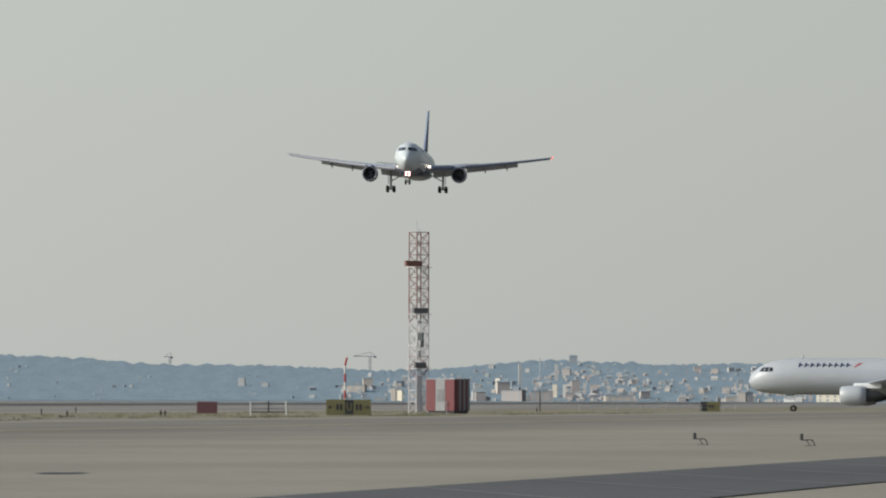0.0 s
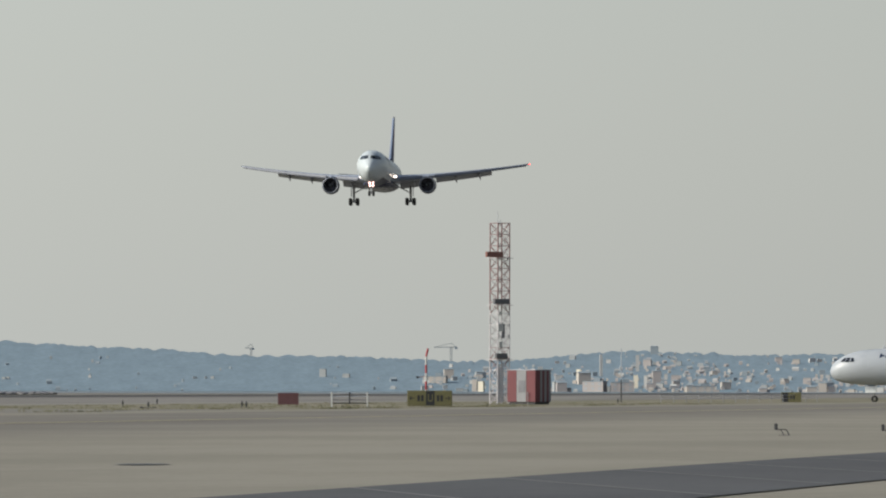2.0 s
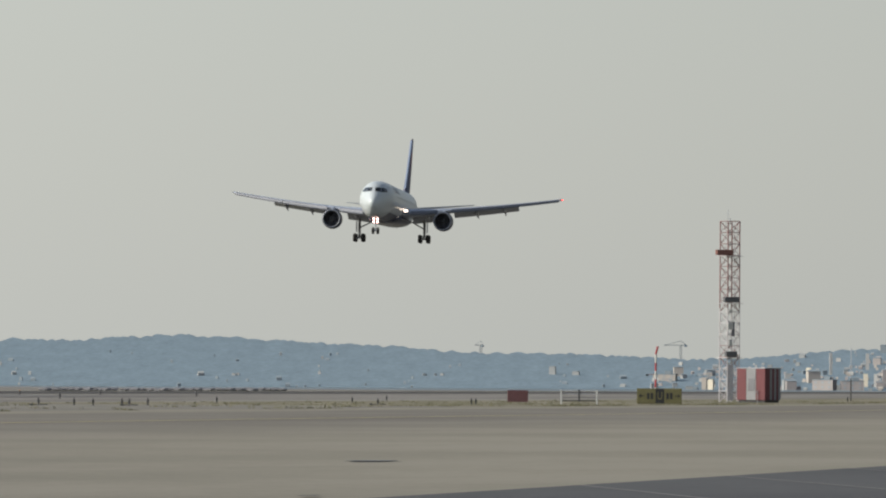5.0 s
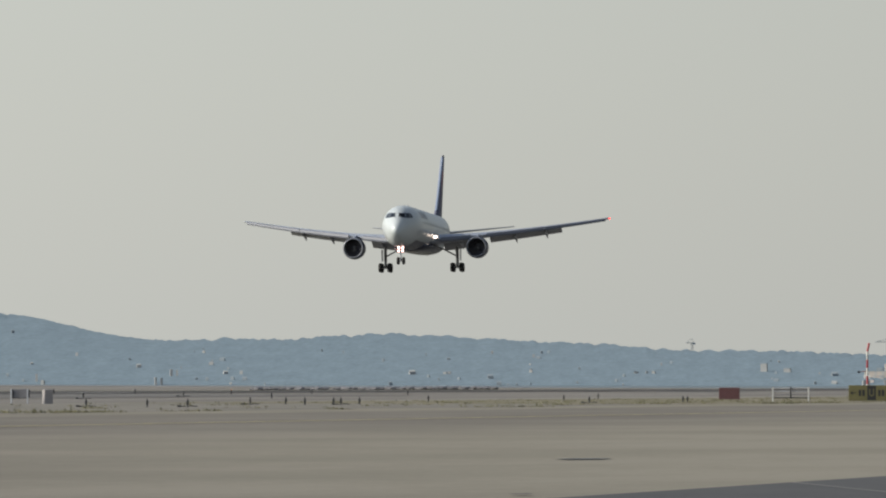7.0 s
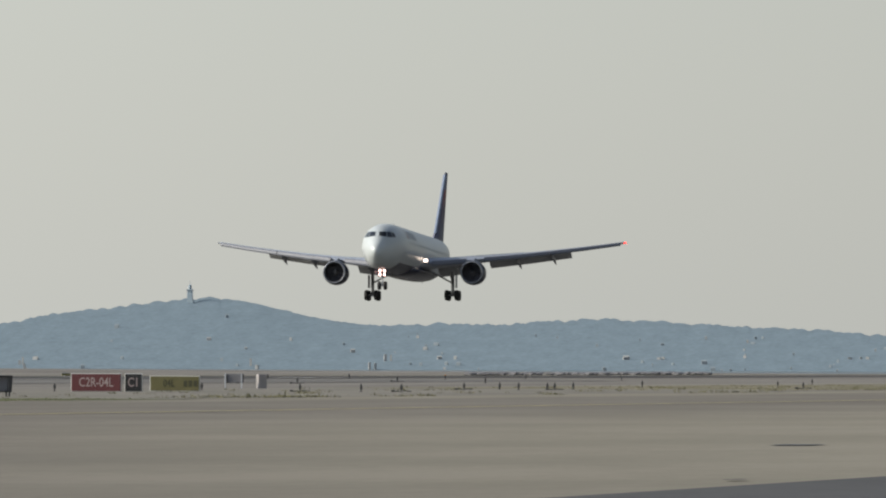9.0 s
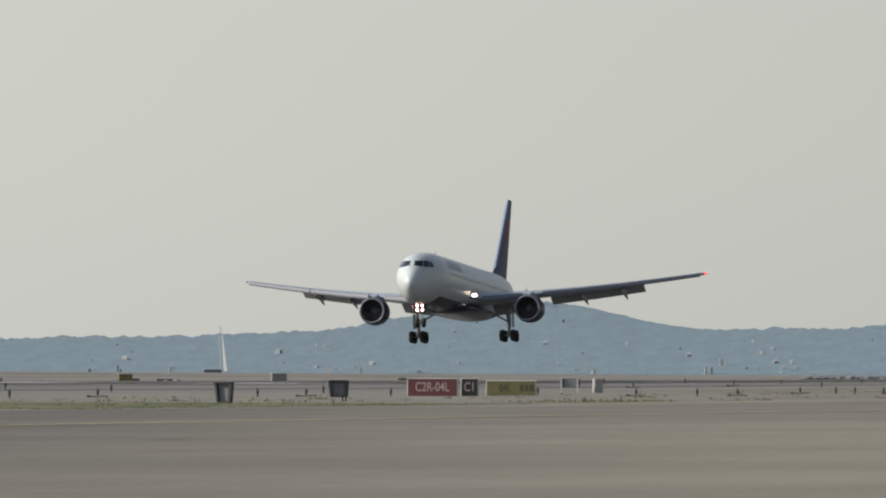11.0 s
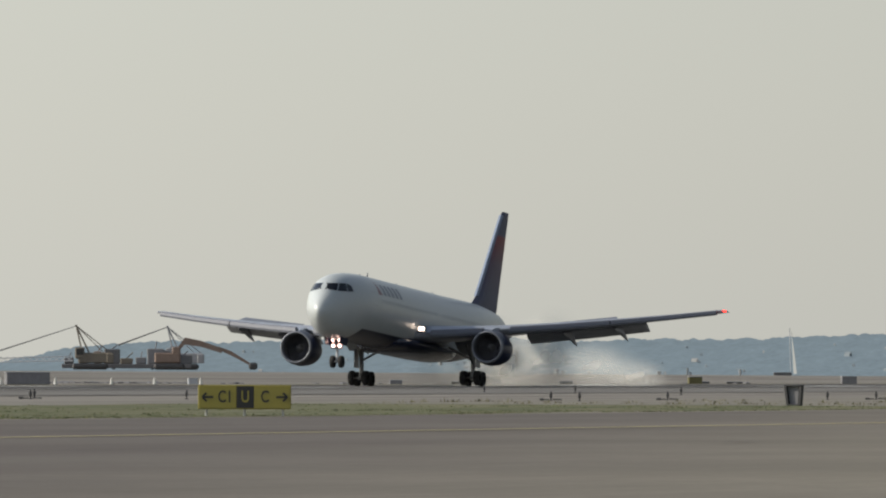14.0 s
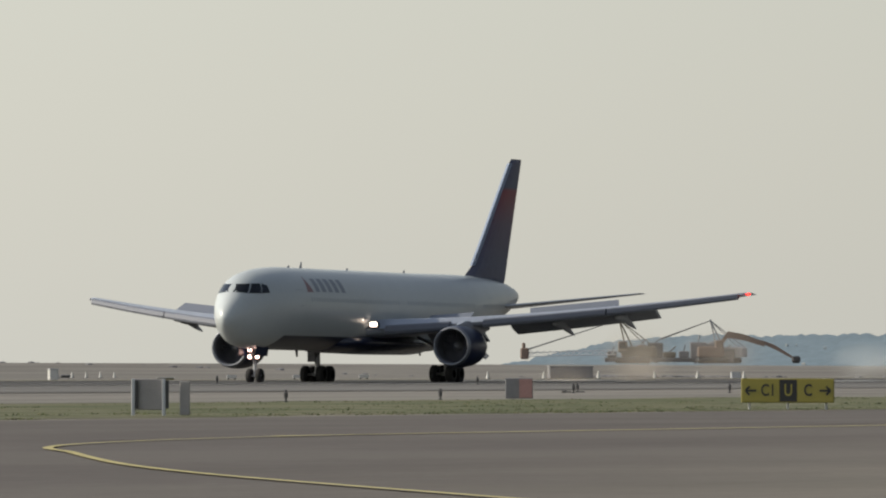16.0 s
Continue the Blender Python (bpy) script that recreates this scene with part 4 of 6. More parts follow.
    # nose gear
    ng = part("nose_gear", rod(rod(rod(bmesh.new(), (22.8, 0, 2.6), (22.76, 0, 0.5), 0.1, 10), (22.76, -0.42, 0.48), (22.76, 0.42, 0.48), 0.07), (22.8, 0, 1.2), (24.0, 0, 2.5), 0.05), "grey", plane, "grey nose gear strut")
    for sd in (-1, 1):
        wheel("tyre", ng, (22.76, sd * 0.34, 0.48), 0.48, 0.34)
        bm = bmesh.new()
        box(bm, 23.1, sd * 0.62, 2.0, 2.2, 0.05, 0.8, 0.02, Matrix.Rotation(radians(-12 * sd), 4, "X"))
        part("gear_door", bm, "navy", plane)
        for z in (1.72, 2.14):
            bm = bmesh.new()
            lathe(bm, [(22.98, 0.13), (23.1, 0.11), (23.12, 0.01)], 14, "x", (0, sd * 0.26, z), cap=True)
            part("nose_light", bm, "taxi_light", ng, "lit lamp on the nose gear")
    bm = bmesh.new()
    box(bm, 22.9, 0, 1.93, 0.16, 0.9, 0.85, 0.04)
    part("lamp_bracket", bm, "dark", ng)
    # main gear
    gears = []
    for sd in (-1, 1):
        bm = bmesh.new()
        y = sd * 4.65
        rod(bm, (0.1, y, 3.3), (0, y, 0.62), 0.19, 12)
        rod(bm, (0.1, y, 2.0), (0.1, sd * 2.6, 3.1), 0.09, 8)
        rod(bm, (0, y, 1.6), (1.6, y - sd * 0.1, 3.2), 0.07, 8)
        rod(bm, (-0.72, y, 0.6), (0.72, y, 0.6), 0.13, 8)
        for x in (-0.72, 0.72):
            rod(bm, (x, y - 0.6, 0.6), (x, y + 0.6, 0.6), 0.08, 8)
        g = part("main_gear", bm, "steel", plane, "steel main landing gear leg")
        for x in (-0.72, 0.72):
            for d in (-0.57, 0.57):
                wheel("tyre", g, (x, y + d, 0.6), 0.6, 0.46)
        bm = bmesh.new()
        box(bm, 0.1, y + sd * 0.42, 2.2, 1.3, 0.05, 1.5, 0.02)
        part("gear_door", bm, "grey", g)
        gears.append(g)
    return plane, gears, [big_wing(plane, 1), big_wing(plane, -1)], ng


AIRLINER, MAIN_GEARS, WINGS, NOSE_GEAR = jet()


def parked_jet():
    """Narrow-body airliner holding on the cross taxiway."""
    plane = thing("parked_airliner", pose(40.0 - 7.9 * -0.9908, 1079.0 - 7.9 * 0.1352, 0.0, 0, 0, RUN + 90), "white narrow-body airliner waiting on the taxiway", "airliner")
    fuselage(SMALL, "pale_white", plane)
    for sd in (-1, 1):
        for c in (((11.7, 4.6), (11.3, 5.03), (11.0, 5.05), (11.25, 4.55)), ((11.17, 4.55), (10.92, 5.05), (10.55, 5.07), (10.65, 4.55)), ((10.55, 4.55), (10.45, 5.07), (10.15, 5.01), (10.05, 4.61))):
            bm = bmesh.new()
            panel(bm, SMALL, c, sd)
            part("cockpit_window", bm, "glass", plane, "dark cockpit window", smooth=True)
        for i in range(22):
            x = 6.0 - i * 0.53
            bm = bmesh.new()
            panel(bm, SMALL, ((x, 4.45), (x, 4.75), (x - 0.22, 4.75), (x - 0.22, 4.45)), sd, 2, 0.012)
            part("cabin_window", bm, "wing_grey", plane)
        bm = bmesh.new()
        for i in range(9):
            x = 7.2 - i * 0.68
            panel(bm, SMALL, ((x, 5.08), (x - 0.12, 5.55), (x - 0.34, 5.55), (x - 0.22, 5.08)), sd, 3, 0.014)
            panel(bm, SMALL, ((x - 0.22, 5.22), (x - 0.22, 5.38), (x - 0.56, 5.38), (x - 0.56, 5.22)), sd, 3, 0.014)
        part("title_bars", bm, "navy", plane, "navy title bars on the fuselage")
        bm = bmesh.new()
        panel(bm, SMALL, ((0.9, 5.06), (0.25, 5.56), (-0.2, 5.56), (0.65, 5.06)), sd, 3, 0.014)
        part("slash_mark", bm, "red", plane)
        bm = bmesh.new()
        for c in (((9.35, 3.75), (9.35, 3.85), (8.45, 3.85), (8.45, 3.75)), ((9.35, 3.85), (9.3, 5.3), (9.25, 5.3), (9.3, 3.85)), ((8.5, 3.85), (8.5, 5.3), (8.45, 5.3), (8.45, 3.85)), ((9.3, 5.3), (9.3, 5.34), (8.45, 5.34), (8.45, 5.3))):
            panel(bm, SMALL, c, sd, 4, 0.014)
        part("door_outline", bm, "grey", plane)
        # wing, nacelle, stabiliser
        bm = bmesh.new()
        loft(bm, [aerofoil(1.9 - 0.52 * y, lerp([(0, -3.6), (6, -3.9), (17, -8.0)], y)[0], 2.75 + 0.09 * y, (6.6 - 0.3 * y) * 0.12, sd * y) for y in (1.2, 3, 6, 10, 14, 16.9)])
        w = part("wing", bm, "wing_grey", plane, "grey swept wing")
        bm = bmesh.new()
        lathe(bm, [(3.15, 0.82), (3.3, 0.9), (3.22, 0.98), (2.4, 1.13), (1.2, 1.15), (0.3, 1.0), (0.3, 0.9), (2.2, 0.86), (3.15, 0.82)], 32, "x", (-1.3, sd * 5.75, 1.85))
        part("nacelle", bm, "pale_white", w, "white engine nacelle", smooth=True)
        bm = bmesh.new()
        lathe(bm, [(0.5, 0.8), (-0.6, 0.62), (-1.3, 0.4), (-1.9, 0.05)], 24, "x", (-1.3, sd * 5.75, 1.85))
        part("exhaust", bm, "dark", w, smooth=True)
        bm = bmesh.new()
        lathe(bm, [(2.2, 0.86), (2.2, 0.02)], 24, "x", (-1.3, sd * 5.75, 1.85))
        part("fan", bm, "dark", w)
        bm = bmesh.new()
        box(bm, -1.1, sd * 5.75, 2.95, 3.2, 0.3, 0.6, 0.1)
        part("pylon", bm, "white", w)
        bm = bmesh.new()
        loft(bm, [aerofoil(-17.8 - 0.6 * y, -21.8 - 0.25 * y, 4.9 + 0.1 * y, 0.35, sd * y) for y in (0.5, 3, 6.2)])
        part("stabiliser", bm, "white", plane)
        for k in (-0.45, 0.45):
            wheel("tyre", plane, (-4.7, sd * 3.8 + k, 0.58), 0.58, 0.4)
        wheel("tyre", plane, (7.9, sd * 0.27, 0.38), 0.38, 0.22)
        bm = bmesh.new()
        rod(bm, (-4.7, sd * 3.8, 2.4), (-4.7, sd * 3.8, 0.5), 0.14, 8)
        part("main_gear", bm, "steel", plane)
    bm = bmesh.new()
    rod(bm, (7.9, 0, 2.2), (7.9, 0, 0.35), 0.09, 8)
    rod(bm, (7.9, 0, 0.9), (8.7, 0, 1.9), 0.05, 6)
    part("nose_gear", bm, "steel", plane)
    bm = bmesh.new()
    box(bm, 8.3, 0.32, 1.45, 1.3, 0.04, 0.75, 0.02)
    part("gear_door", bm, "white", plane)
    bm = bmesh.new()
    loft(bm, [[(a, 0, z), ((a + b) / 2, t, z), (b, 0, z), ((a + b) / 2, -t, z)] for z, a, b, t in ((5.65, -15.5, -21.8, 0.3), (11.8, -21.2, -24.0, 0.12))])
    part("fin", bm, "white", plane)
    bm = bmesh.new()
    for x, h in ((6.9, 0.35), (-3.0, 0.3)):
        loft(bm, [[(x + 0.2, 0, 6.05), (x, 0.04, 6.05), (x - 0.2, 0, 6.05), (x, -0.04, 5.8)], [(x - 0.1, 0, 6.09 + h), (x - 0.15, 0.02, 6.09 + h), (x - 0.25, 0, 6.09 + h), (x - 0.15, -0.02, 6.09 + h)]])
    part("antenna", bm, "grey", plane)


parked_jet()

# ---- airfield furniture ----


def lettering(text, size, at, material, parent):
    """Raised letters on a sign face."""
    cu = bpy.data.curves.new("lettering", "FONT")
    cu.body, cu.size, cu.align_x, cu.align_y, cu.extrude, cu.offset = text, size, "CENTER", "CENTER", 0.004, 0.008
    cu.materials.append(M[material])
    ob = new("lettering", cu)
    ob.parent = parent
    ob.matrix_basis = at
    return ob


def arrow(bm, x, z, w, side, y, t=0.07):
    """A thin arrow pointing left (-1) or right (1) on a sign face."""
    box(bm, x, y, z, w, 0.012, t)
    for s in (-1, 1):
        box(bm, x + side * (w / 2 - 0.06), y, z + s * 0.07, 0.2, 0.012, t, turn=Matrix.Rotation(radians(45 * s * side), 4, "Y"))


def taxi_sign(X, Y, panels, h, legs, turn, label, depth=0.3, edge="sign_yellow", z0=0.0):
    """Lit taxiway sign: a long case on short legs with one panel for each message.
    panels: (width, board, legend, ink), where < and > are arrows and = is a bar."""
    wide = sum(p[0] for p in panels)
    t = thing("taxiway_sign", facing(X, Y, turn, z0), label, "sign", "taxiway signs")
    bm = bmesh.new()
    box(bm, 0, depth / 2, legs + h / 2, wide + 0.06, depth, h + 0.06, 0.015)
    part("case", bm, edge, t)
    for i in range(max(2, len(panels))):
        bm = bmesh.new()
        x = -wide * 0.42 + i * wide * 0.84 / (max(2, len(panels)) - 1)
        rod(bm, (x, depth / 2, 0), (x, depth / 2, legs + 0.02), 0.045, 8)
        box(bm, x, depth / 2, 0.02, 0.2, 0.2, 0.04)
        part("leg", bm, "sign_white", t)
    x = -wide / 2
    for w, board, legend, ink in panels:
        bm = bmesh.new()
        box(bm, x + w / 2, -0.012, legs + h / 2, w - 0.02, 0.02, h - 0.02, 0.004)
        face = part("panel", bm, board, t)
        cx, n = x + w / 2, len(legend)
        text = legend.strip("<>=")
        zc = legs + h * 0.5
        if "<" in legend:
            bm = bmesh.new()
            arrow(bm, x + 0.24 * w if n > 1 else cx, zc, 0.36, -1, -0.028)
            part("arrow", bm, ink, face)
        if ">" in legend:
            bm = bmesh.new()
            arrow(bm, x + 0.76 * w if n > 1 else cx, zc, 0.36, 1, -0.028)
            part("arrow", bm, ink, face)
        bars = legend.count("=")
        for i in range(bars):
            off = (0.32 if text else -0.18) * w
            bm = bmesh.new()
            box(bm, cx + off * (0 if ("<" in legend or ">" in legend) else 1) + (i - (bars - 1) / 2) * 0.3 + (0.2 * w if "<" in legend else -0.2 * w if ">" in legend else 0), -0.026, zc, 0.2, 0.012, h * 0.42)
            part("marking", bm, ink, face)
        if text:
            sh = 0.2 * w if "<" in legend else -0.2 * w if ">" in legend else -0.12 * w if bars else 0.0
            lettering(text, h * 0.74, pose(cx + sh, -0.026, zc, 90) @ Matrix.Diagonal((0.74, 1, 1, 1)), ink, face)
        x += w
    return t


taxi_sign(-62.0, 315.0, [(1.27, "sign_yellow", "<C1", "sign_black"), (0.6, "sign_black", "U", "sign_yellow"), (1.23, "sign_yellow", "C>", "sign_black")], 0.76, 0.3, 0,
          "yellow taxiway sign with black arrows and letters on white legs")
taxi_sign(-7.7, 776.4, [(1.5, "olive", "<==", "sign_black"), (0.72, "sign_black", "U", "olive"), (1.4, "olive", "==>", "sign_black")], 1.2, 0.1, 0,
          "faded yellow taxiway sign with black arrows beside the verge", edge="olive")
taxi_sign(-62.3, 542.5, [(2.85, "sign_red", "C2R-04L", "faded_ink")], 1.0, 0.06, -4, "red runway holding sign with white lettering", edge="sign_white")
taxi_sign(-60.3, 544.0, [(0.95, "sign_black", "C1", "faded_ink")], 1.0, 0.06, -4, "black location sign with faded letters", edge="sign_white")
taxi_sign(-59.4, 558.1, [(2.9, "olive", "04L===", "olive_ink")], 0.86, 0.06, -4, "dull yellow runway distance sign with black lettering", edge="sign_white")
taxi_sign(29.8, 1054.0, [(0.75, "sign_black", "=", "sign_black"), (1.4, "olive", "==", "sign_black")], 1.05, 0.05, 0, "small black and olive taxiway sign", edge="olive")


def sign_back(X, Y, w, h, legs, lean, label):
    """A sign seen from behind: dark tray with a paler recessed back."""
    t = thing("sign_back", facing(X, Y, lean), label, "sign", "sign backs")
    bm = bmesh.new()
    box(bm, -w * 0.42, 0, legs + h / 2, w * 0.16, 0.3, h, 0.02, Matrix.Rotation(radians(-8), 4, "Y"))
    box(bm, w * 0.4, 0, legs + h / 2, w * 0.2, 0.3, h, 0.02, Matrix.Rotation(radians(4), 4, "Y"))
    box(bm, 0, 0, legs + h - 0.04, w, 0.34, 0.08, 0.02)
    box(bm, 0, 0, legs + 0.03, w * 0.8, 0.3, 0.06, 0.02)
    part("frame", bm, "dark", t)
    bm = bmesh.new()
    box(bm, -0.02, 0.06, legs + h / 2, w * 0.72, 0.06, h * 0.88)
    part("back_panel", bm, "block", t)
    for x in (0.22 * w, 0.38 * w):
        bm = bmesh.new()
        rod(bm, (x, 0, 0), (x, 0, legs + 0.1), 0.04, 8)
        part("leg", bm, "dark", t)


sign_back(-56.8, 454.8, 0.95, 0.82, 0.24, 10, "dark back of a tilted airfield sign on two legs")
sign_back(-58.8, 428.7, 0.8, 0.95, 0.05, -20, "dark back of an airfield sign by the verge")


def back_board(X, Y, w, h, posts, label, tone, z0=0.0, lift=0.12):
    """A flat board with posts, seen from behind."""
    t = thing("board", facing(X, Y, 0, z0), label, "sign", "boards")
    bm = bmesh.new()
    box(bm, 0, 0.1, lift + h / 2, w, 0.16, h, 0.02)
    part("panel", bm, tone, t)
    for i in range(posts):
        x = -w / 2 + 0.06 + i * (w - 0.12) / max(1, posts - 1)
        bm = bmesh.new()
        box(bm, x, -0.02, (lift + h) / 2, 0.1, 0.08, lift + h, 0.01)
        part("post", bm, "sign_white" if posts > 2 else "grey", t)
        bm = bmesh.new()
        box(bm, x + 0.1, 0.0, lift + h * 0.5, 0.1, 0.1, h * 0.9, 0.01)
        part("bracket", bm, "dark", t)
    return t


back_board(-72.2, 269.4, 1.02, 0.92, 2, "grey rear of an airfield sign with two white posts", "pale_board", lift=0.2)
bm = bmesh.new()
box(bm, 0, 0.1, 0.55, 0.3, 0.25, 1.0, 0.02)
tagged(part("cable_cabinet", bm, "pale_board", at=facing(-71.2, 269.8)), "slim grey cable cabinet beside the sign back", "cabinet")
back_board(-88.5, 390.8, 1.16, 0.86, 0, "small weathered grey and pink board beyond the verge", "block", lift=0.1)
bm = bmesh.new()
box(bm, 0.28, -0.005, 0.53, 0.55, 0.03, 0.8)
tagged(part("pink_panel", bm, mat("faded_pink", (0.3, 0.17, 0.16), 0.7, vary=0.25), at=facing(-88.5, 390.8)), "faded pink panel on the weathered board", "panel")
back_board(-62.9, 628.0, 1.2, 0.6, 2, "low grey board beyond the runway signs", "block", z0=0.0, lift=0.42)
bm = bmesh.new()
box(bm, 0, 0, 0.5, 0.62, 0.4, 1.0, 0.03)
tagged(part("grey_cabinet", bm, "pale_board", at=facing(-61.1, 628.8, 25)), "grey electrical cabinet beside the low board", "cabinet")


def open_frame(X, Y, w, h):
    """Barrier of three posts with rails, open between them."""
    t = thing("barrier", facing(X, Y), "open grey rail barrier with white end posts by the verge", "barrier")
    for x, tone, z0 in ((-w / 2, "sign_white", 0.0), (0.0, "dark", h * 0.22), (w / 2, "sign_white", 0.0)):
        bm = bmesh.new()
        box(bm, x, 0, (z0 + h) / 2, 0.12, 0.1, h - z0, 0.01)
        part("post", bm, tone, t)
    for z, y, tone, k in ((h * 0.93, 0.07, "grey", 0.06), (h * 0.72, 0.07, "grey", 0.05), (h * 0.5, 0.07, "block", 0.05), (h * 0.28, 0.09, "dark", 0.09)):
        bm = bmesh.new()
        box(bm, 0, y, z, w + 0.2, 0.05, k, 0.01)
        part("rail", bm, tone, t)


open_frame(-13.7, 744.9, 2.8, 1.2)

back_board(-19.9, 800.0, 1.75, 1.0, 0, "faded maroon box-shaped sign in the grass", "maroon", lift=0.1)


def edge_light(u, v, kind):
    """Low taxiway lamp; some stand on a bent pipe."""
    z0 = level(v, u) + 0.03
    m = Matrix.Translation(P(u, v, z0)) @ pose(0, 0, 0, 0, 0, RUN - 90)
    t = thing("edge_light", m, "small dark taxiway edge light" if kind == 0 else "dark edge light on a bent pipe", "edge light", "edge lights")
    bm = bmesh.new()
    lathe(bm, [(0.0, 0.1), (0.04, 0.1), (0.06, 0.04), (0.14, 0.04), (0.17, 0.075), (0.36, 0.085), (0.4, 0.03)], 10, "z", cap=True)
    part("lamp", bm, "dark", t)
    bm = bmesh.new()
    lathe(bm, [(0.39, 0.05), (0.47, 0.045), (0.5, 0.01)], 10, "z", cap=True)
    part("lens", bm, "lamp_glass" if kind == 2 else "dark", t)
    if kind == 1:
        bm = bmesh.new()
        rod(bm, (0.1, 0, 0.08), (0.6, 0, 0.06), 0.03, 6)
        rod(bm, (-0.55, 0, 0.05), (-0.1, 0, 0.06), 0.03, 6)
        box(bm, -0.5, 0, 0.07, 0.22, 0.16, 0.12, 0.02)
        part("pipe", bm, "dark", t)


for u, v, kind in ((542, 126, 1), (545, 123, 0), (547, 121, 1), (602, 129, 1), (618, 130, 0), (605, 126, 0), (607, 124, 1), (608.5, 124.8, 0), (623, 126, 0), (714, 139, 0), (745, 134, 0), (713, 119, 0),
                   (558, 136, 0), (571, 139, 0), (527, 137, 0), (512, 138, 1), (509, 140, 0), (491, 144, 1), (476, 146, 1), (468, 142, 0), (375, 144, 0), (350, 141, 0), (458, 160, 0), (449, 165, 0),
                   (443, 163, 1), (576, 161, 0), (583, 156, 0), (569, 166, 0), (589, 179, 0), (582, 183, 0), (726, 169, 1), (803, 178, 1), (788, 167, 0), (843, 199, 0), (881, 200, 0), (935, 194, 0),
                   (914, 180, 0), (846, 149, 0), (530, 218, 0), (527, 200, 0), (672, 119, 1), (703, 117, 0), (896, 121, 0), (942, 119, 0), (892, 193, 2)):
    edge_light(u, v, kind)


def guard_light(u, v):
    """Black lamp on one end of a low bent pipe stand."""
    t = thing("guard_light", Matrix.Translation(P(u, v, 0.03)) @ pose(0, 0, 0, 0, 0, RUN - 90), "black lamp on a bent pipe stand on the concrete", "guard light", "guard lights")
    bm = bmesh.new()
    box(bm, 0, 0, 0.29, 0.1, 0.12, 0.22, 0.02)
    part("lamp", bm, "dark", t)
    bm = bmesh.new()
    path = [(0.02, 0, 0.2), (0.12, 0, 0.19), (0.24, 0, 0.2), (0.34, 0, 0.19), (0.4, 0, 0.1), (0.44, 0, 0.0)]
    for a, b in zip(path, path[1:]):
        rod(bm, a, b, 0.018, 6)
    rod(bm, (0.16, 0, 0.19), (0.26, 0.0, 0.02), 0.014, 6)
    rod(bm, (0.08, 0.1, 0.0), (0.44, 0.1, 0.0), 0.014, 6)
    part("stand", bm, "dark", t)


guard_light(311.7, 34.1)
guard_light(307.2, 30.1)


def glide_mast():
    """Guyed lattice mast for the glide path aerials, four legs with cross bracing."""
    t = thing("lattice_mast", facing(-2.3, 905.0, 34), "tall red and white lattice steel aerial mast", "mast")
    h, w = 17.3, 0.67
    corner = [(-w, -w), (w, -w), (w, w), (-w, w)]
    for x, y in corner:
        bm = bmesh.new()
        rod(bm, (x, y, 0), (x, y, h * 0.52), 0.062, 6)
        rod(bm, (x, y, h * 0.52), (x, y, h), 0.062, 6, mi=1)
        part("leg", bm, ["mast_white", "mast_red"], t)
    n = 16
    for k in range(n):
        z0, z1 = k * h / n, (k + 1) * h / n
        tone = "mast_white" if k in (0, 1, 2, 5, 6, 7) else "mast_red"
        for i in range(4):
            a, b = corner[i], corner[(i + 1) % 4]
            part("girt", rod(bmesh.new(), (*a, z1), (*b, z1), 0.035, 5), tone, t)
            lo, hi = (a, b) if (k + i) % 2 else (b, a)
            part("brace", rod(bmesh.new(), (*lo, z0), (*hi, z1), 0.03, 5), tone, t)
            part("brace", rod(bmesh.new(), (*hi, z0), (*lo, z1), 0.022, 5), "mast_white" if i % 2 else tone, t)
    for z, wide, tone in ((14.3, 1.9, "aerial_red"), (9.8, 1.7, "steel_dim"), (4.6, 1.3, "steel_dim")):
        bm = bmesh.new()
        box(bm, -1.25 if z > 12 else -0.45, -w - 0.25, z, wide, 0.35, 0.52, 0.04)
        box(bm, -0.9 if z > 12 else -0.45, -w - 0.05, z, wide * 0.6, 0.3, 0.2)
        part("aerial", bm, tone, t, "box-shaped glide path aerial")
        bm = bmesh.new()
        box(bm, 0, 0, z - 0.35, 2 * w + 0.5, 2 * w + 0.5, 0.05)
        part("platform", bm, "mast_white", t)
    bm = bmesh.new()
    box(bm, -0.1, -w - 0.08, 7.0, 0.3, 0.12, 1.4, 0.02)
    part("monitor_box", bm, "block", t)
    for z, x, wp, hp in ((8.7, -0.45, 0.4, 0.3), (7.3, -0.42, 0.62, 0.75), (5.7, -0.42, 0.4, 0.6), (3.75, -0.45, 0.7, 0.12)):
        bm = bmesh.new()
        box(bm, x, -w - 0.1, z, wp, 0.1, hp, 0.02)
        part("white_panel", bm, "sign_white", t)
    for x in (-0.55, -0.2):
        bm = bmesh.new()
        box(bm, x, -w - 0.03, 1.9, 0.3, 0.04, 3.4, 0.01)
        part("cable_cover", bm, "mast_white", t, "pale cable cover up the foot of the mast")
    bm = bmesh.new()
    rod(bm, (-w, -w, h - 0.4), (-w - 0.05, -w, h + 1.1), 0.025, 5)
    rod(bm, (0, 0, h), (0, 0, h + 0.3), 0.05, 6)
    part("whip_aerial", bm, "grey", t)
    bm = bmesh.new()
    for i in range(52):
        z = 0.3 + i * 0.32
        rod(bm, (w + 0.05, -0.2, z), (w + 0.05, 0.2, z), 0.015, 4)
    rod(bm, (w + 0.05, -0.2, 0), (w + 0.05, -0.2, h), 0.025, 5)
    rod(bm, (w + 0.05, 0.2, 0), (w + 0.05, 0.2, h), 0.025, 5)
    part("ladder", bm, "mast_white", t)


glide_mast()


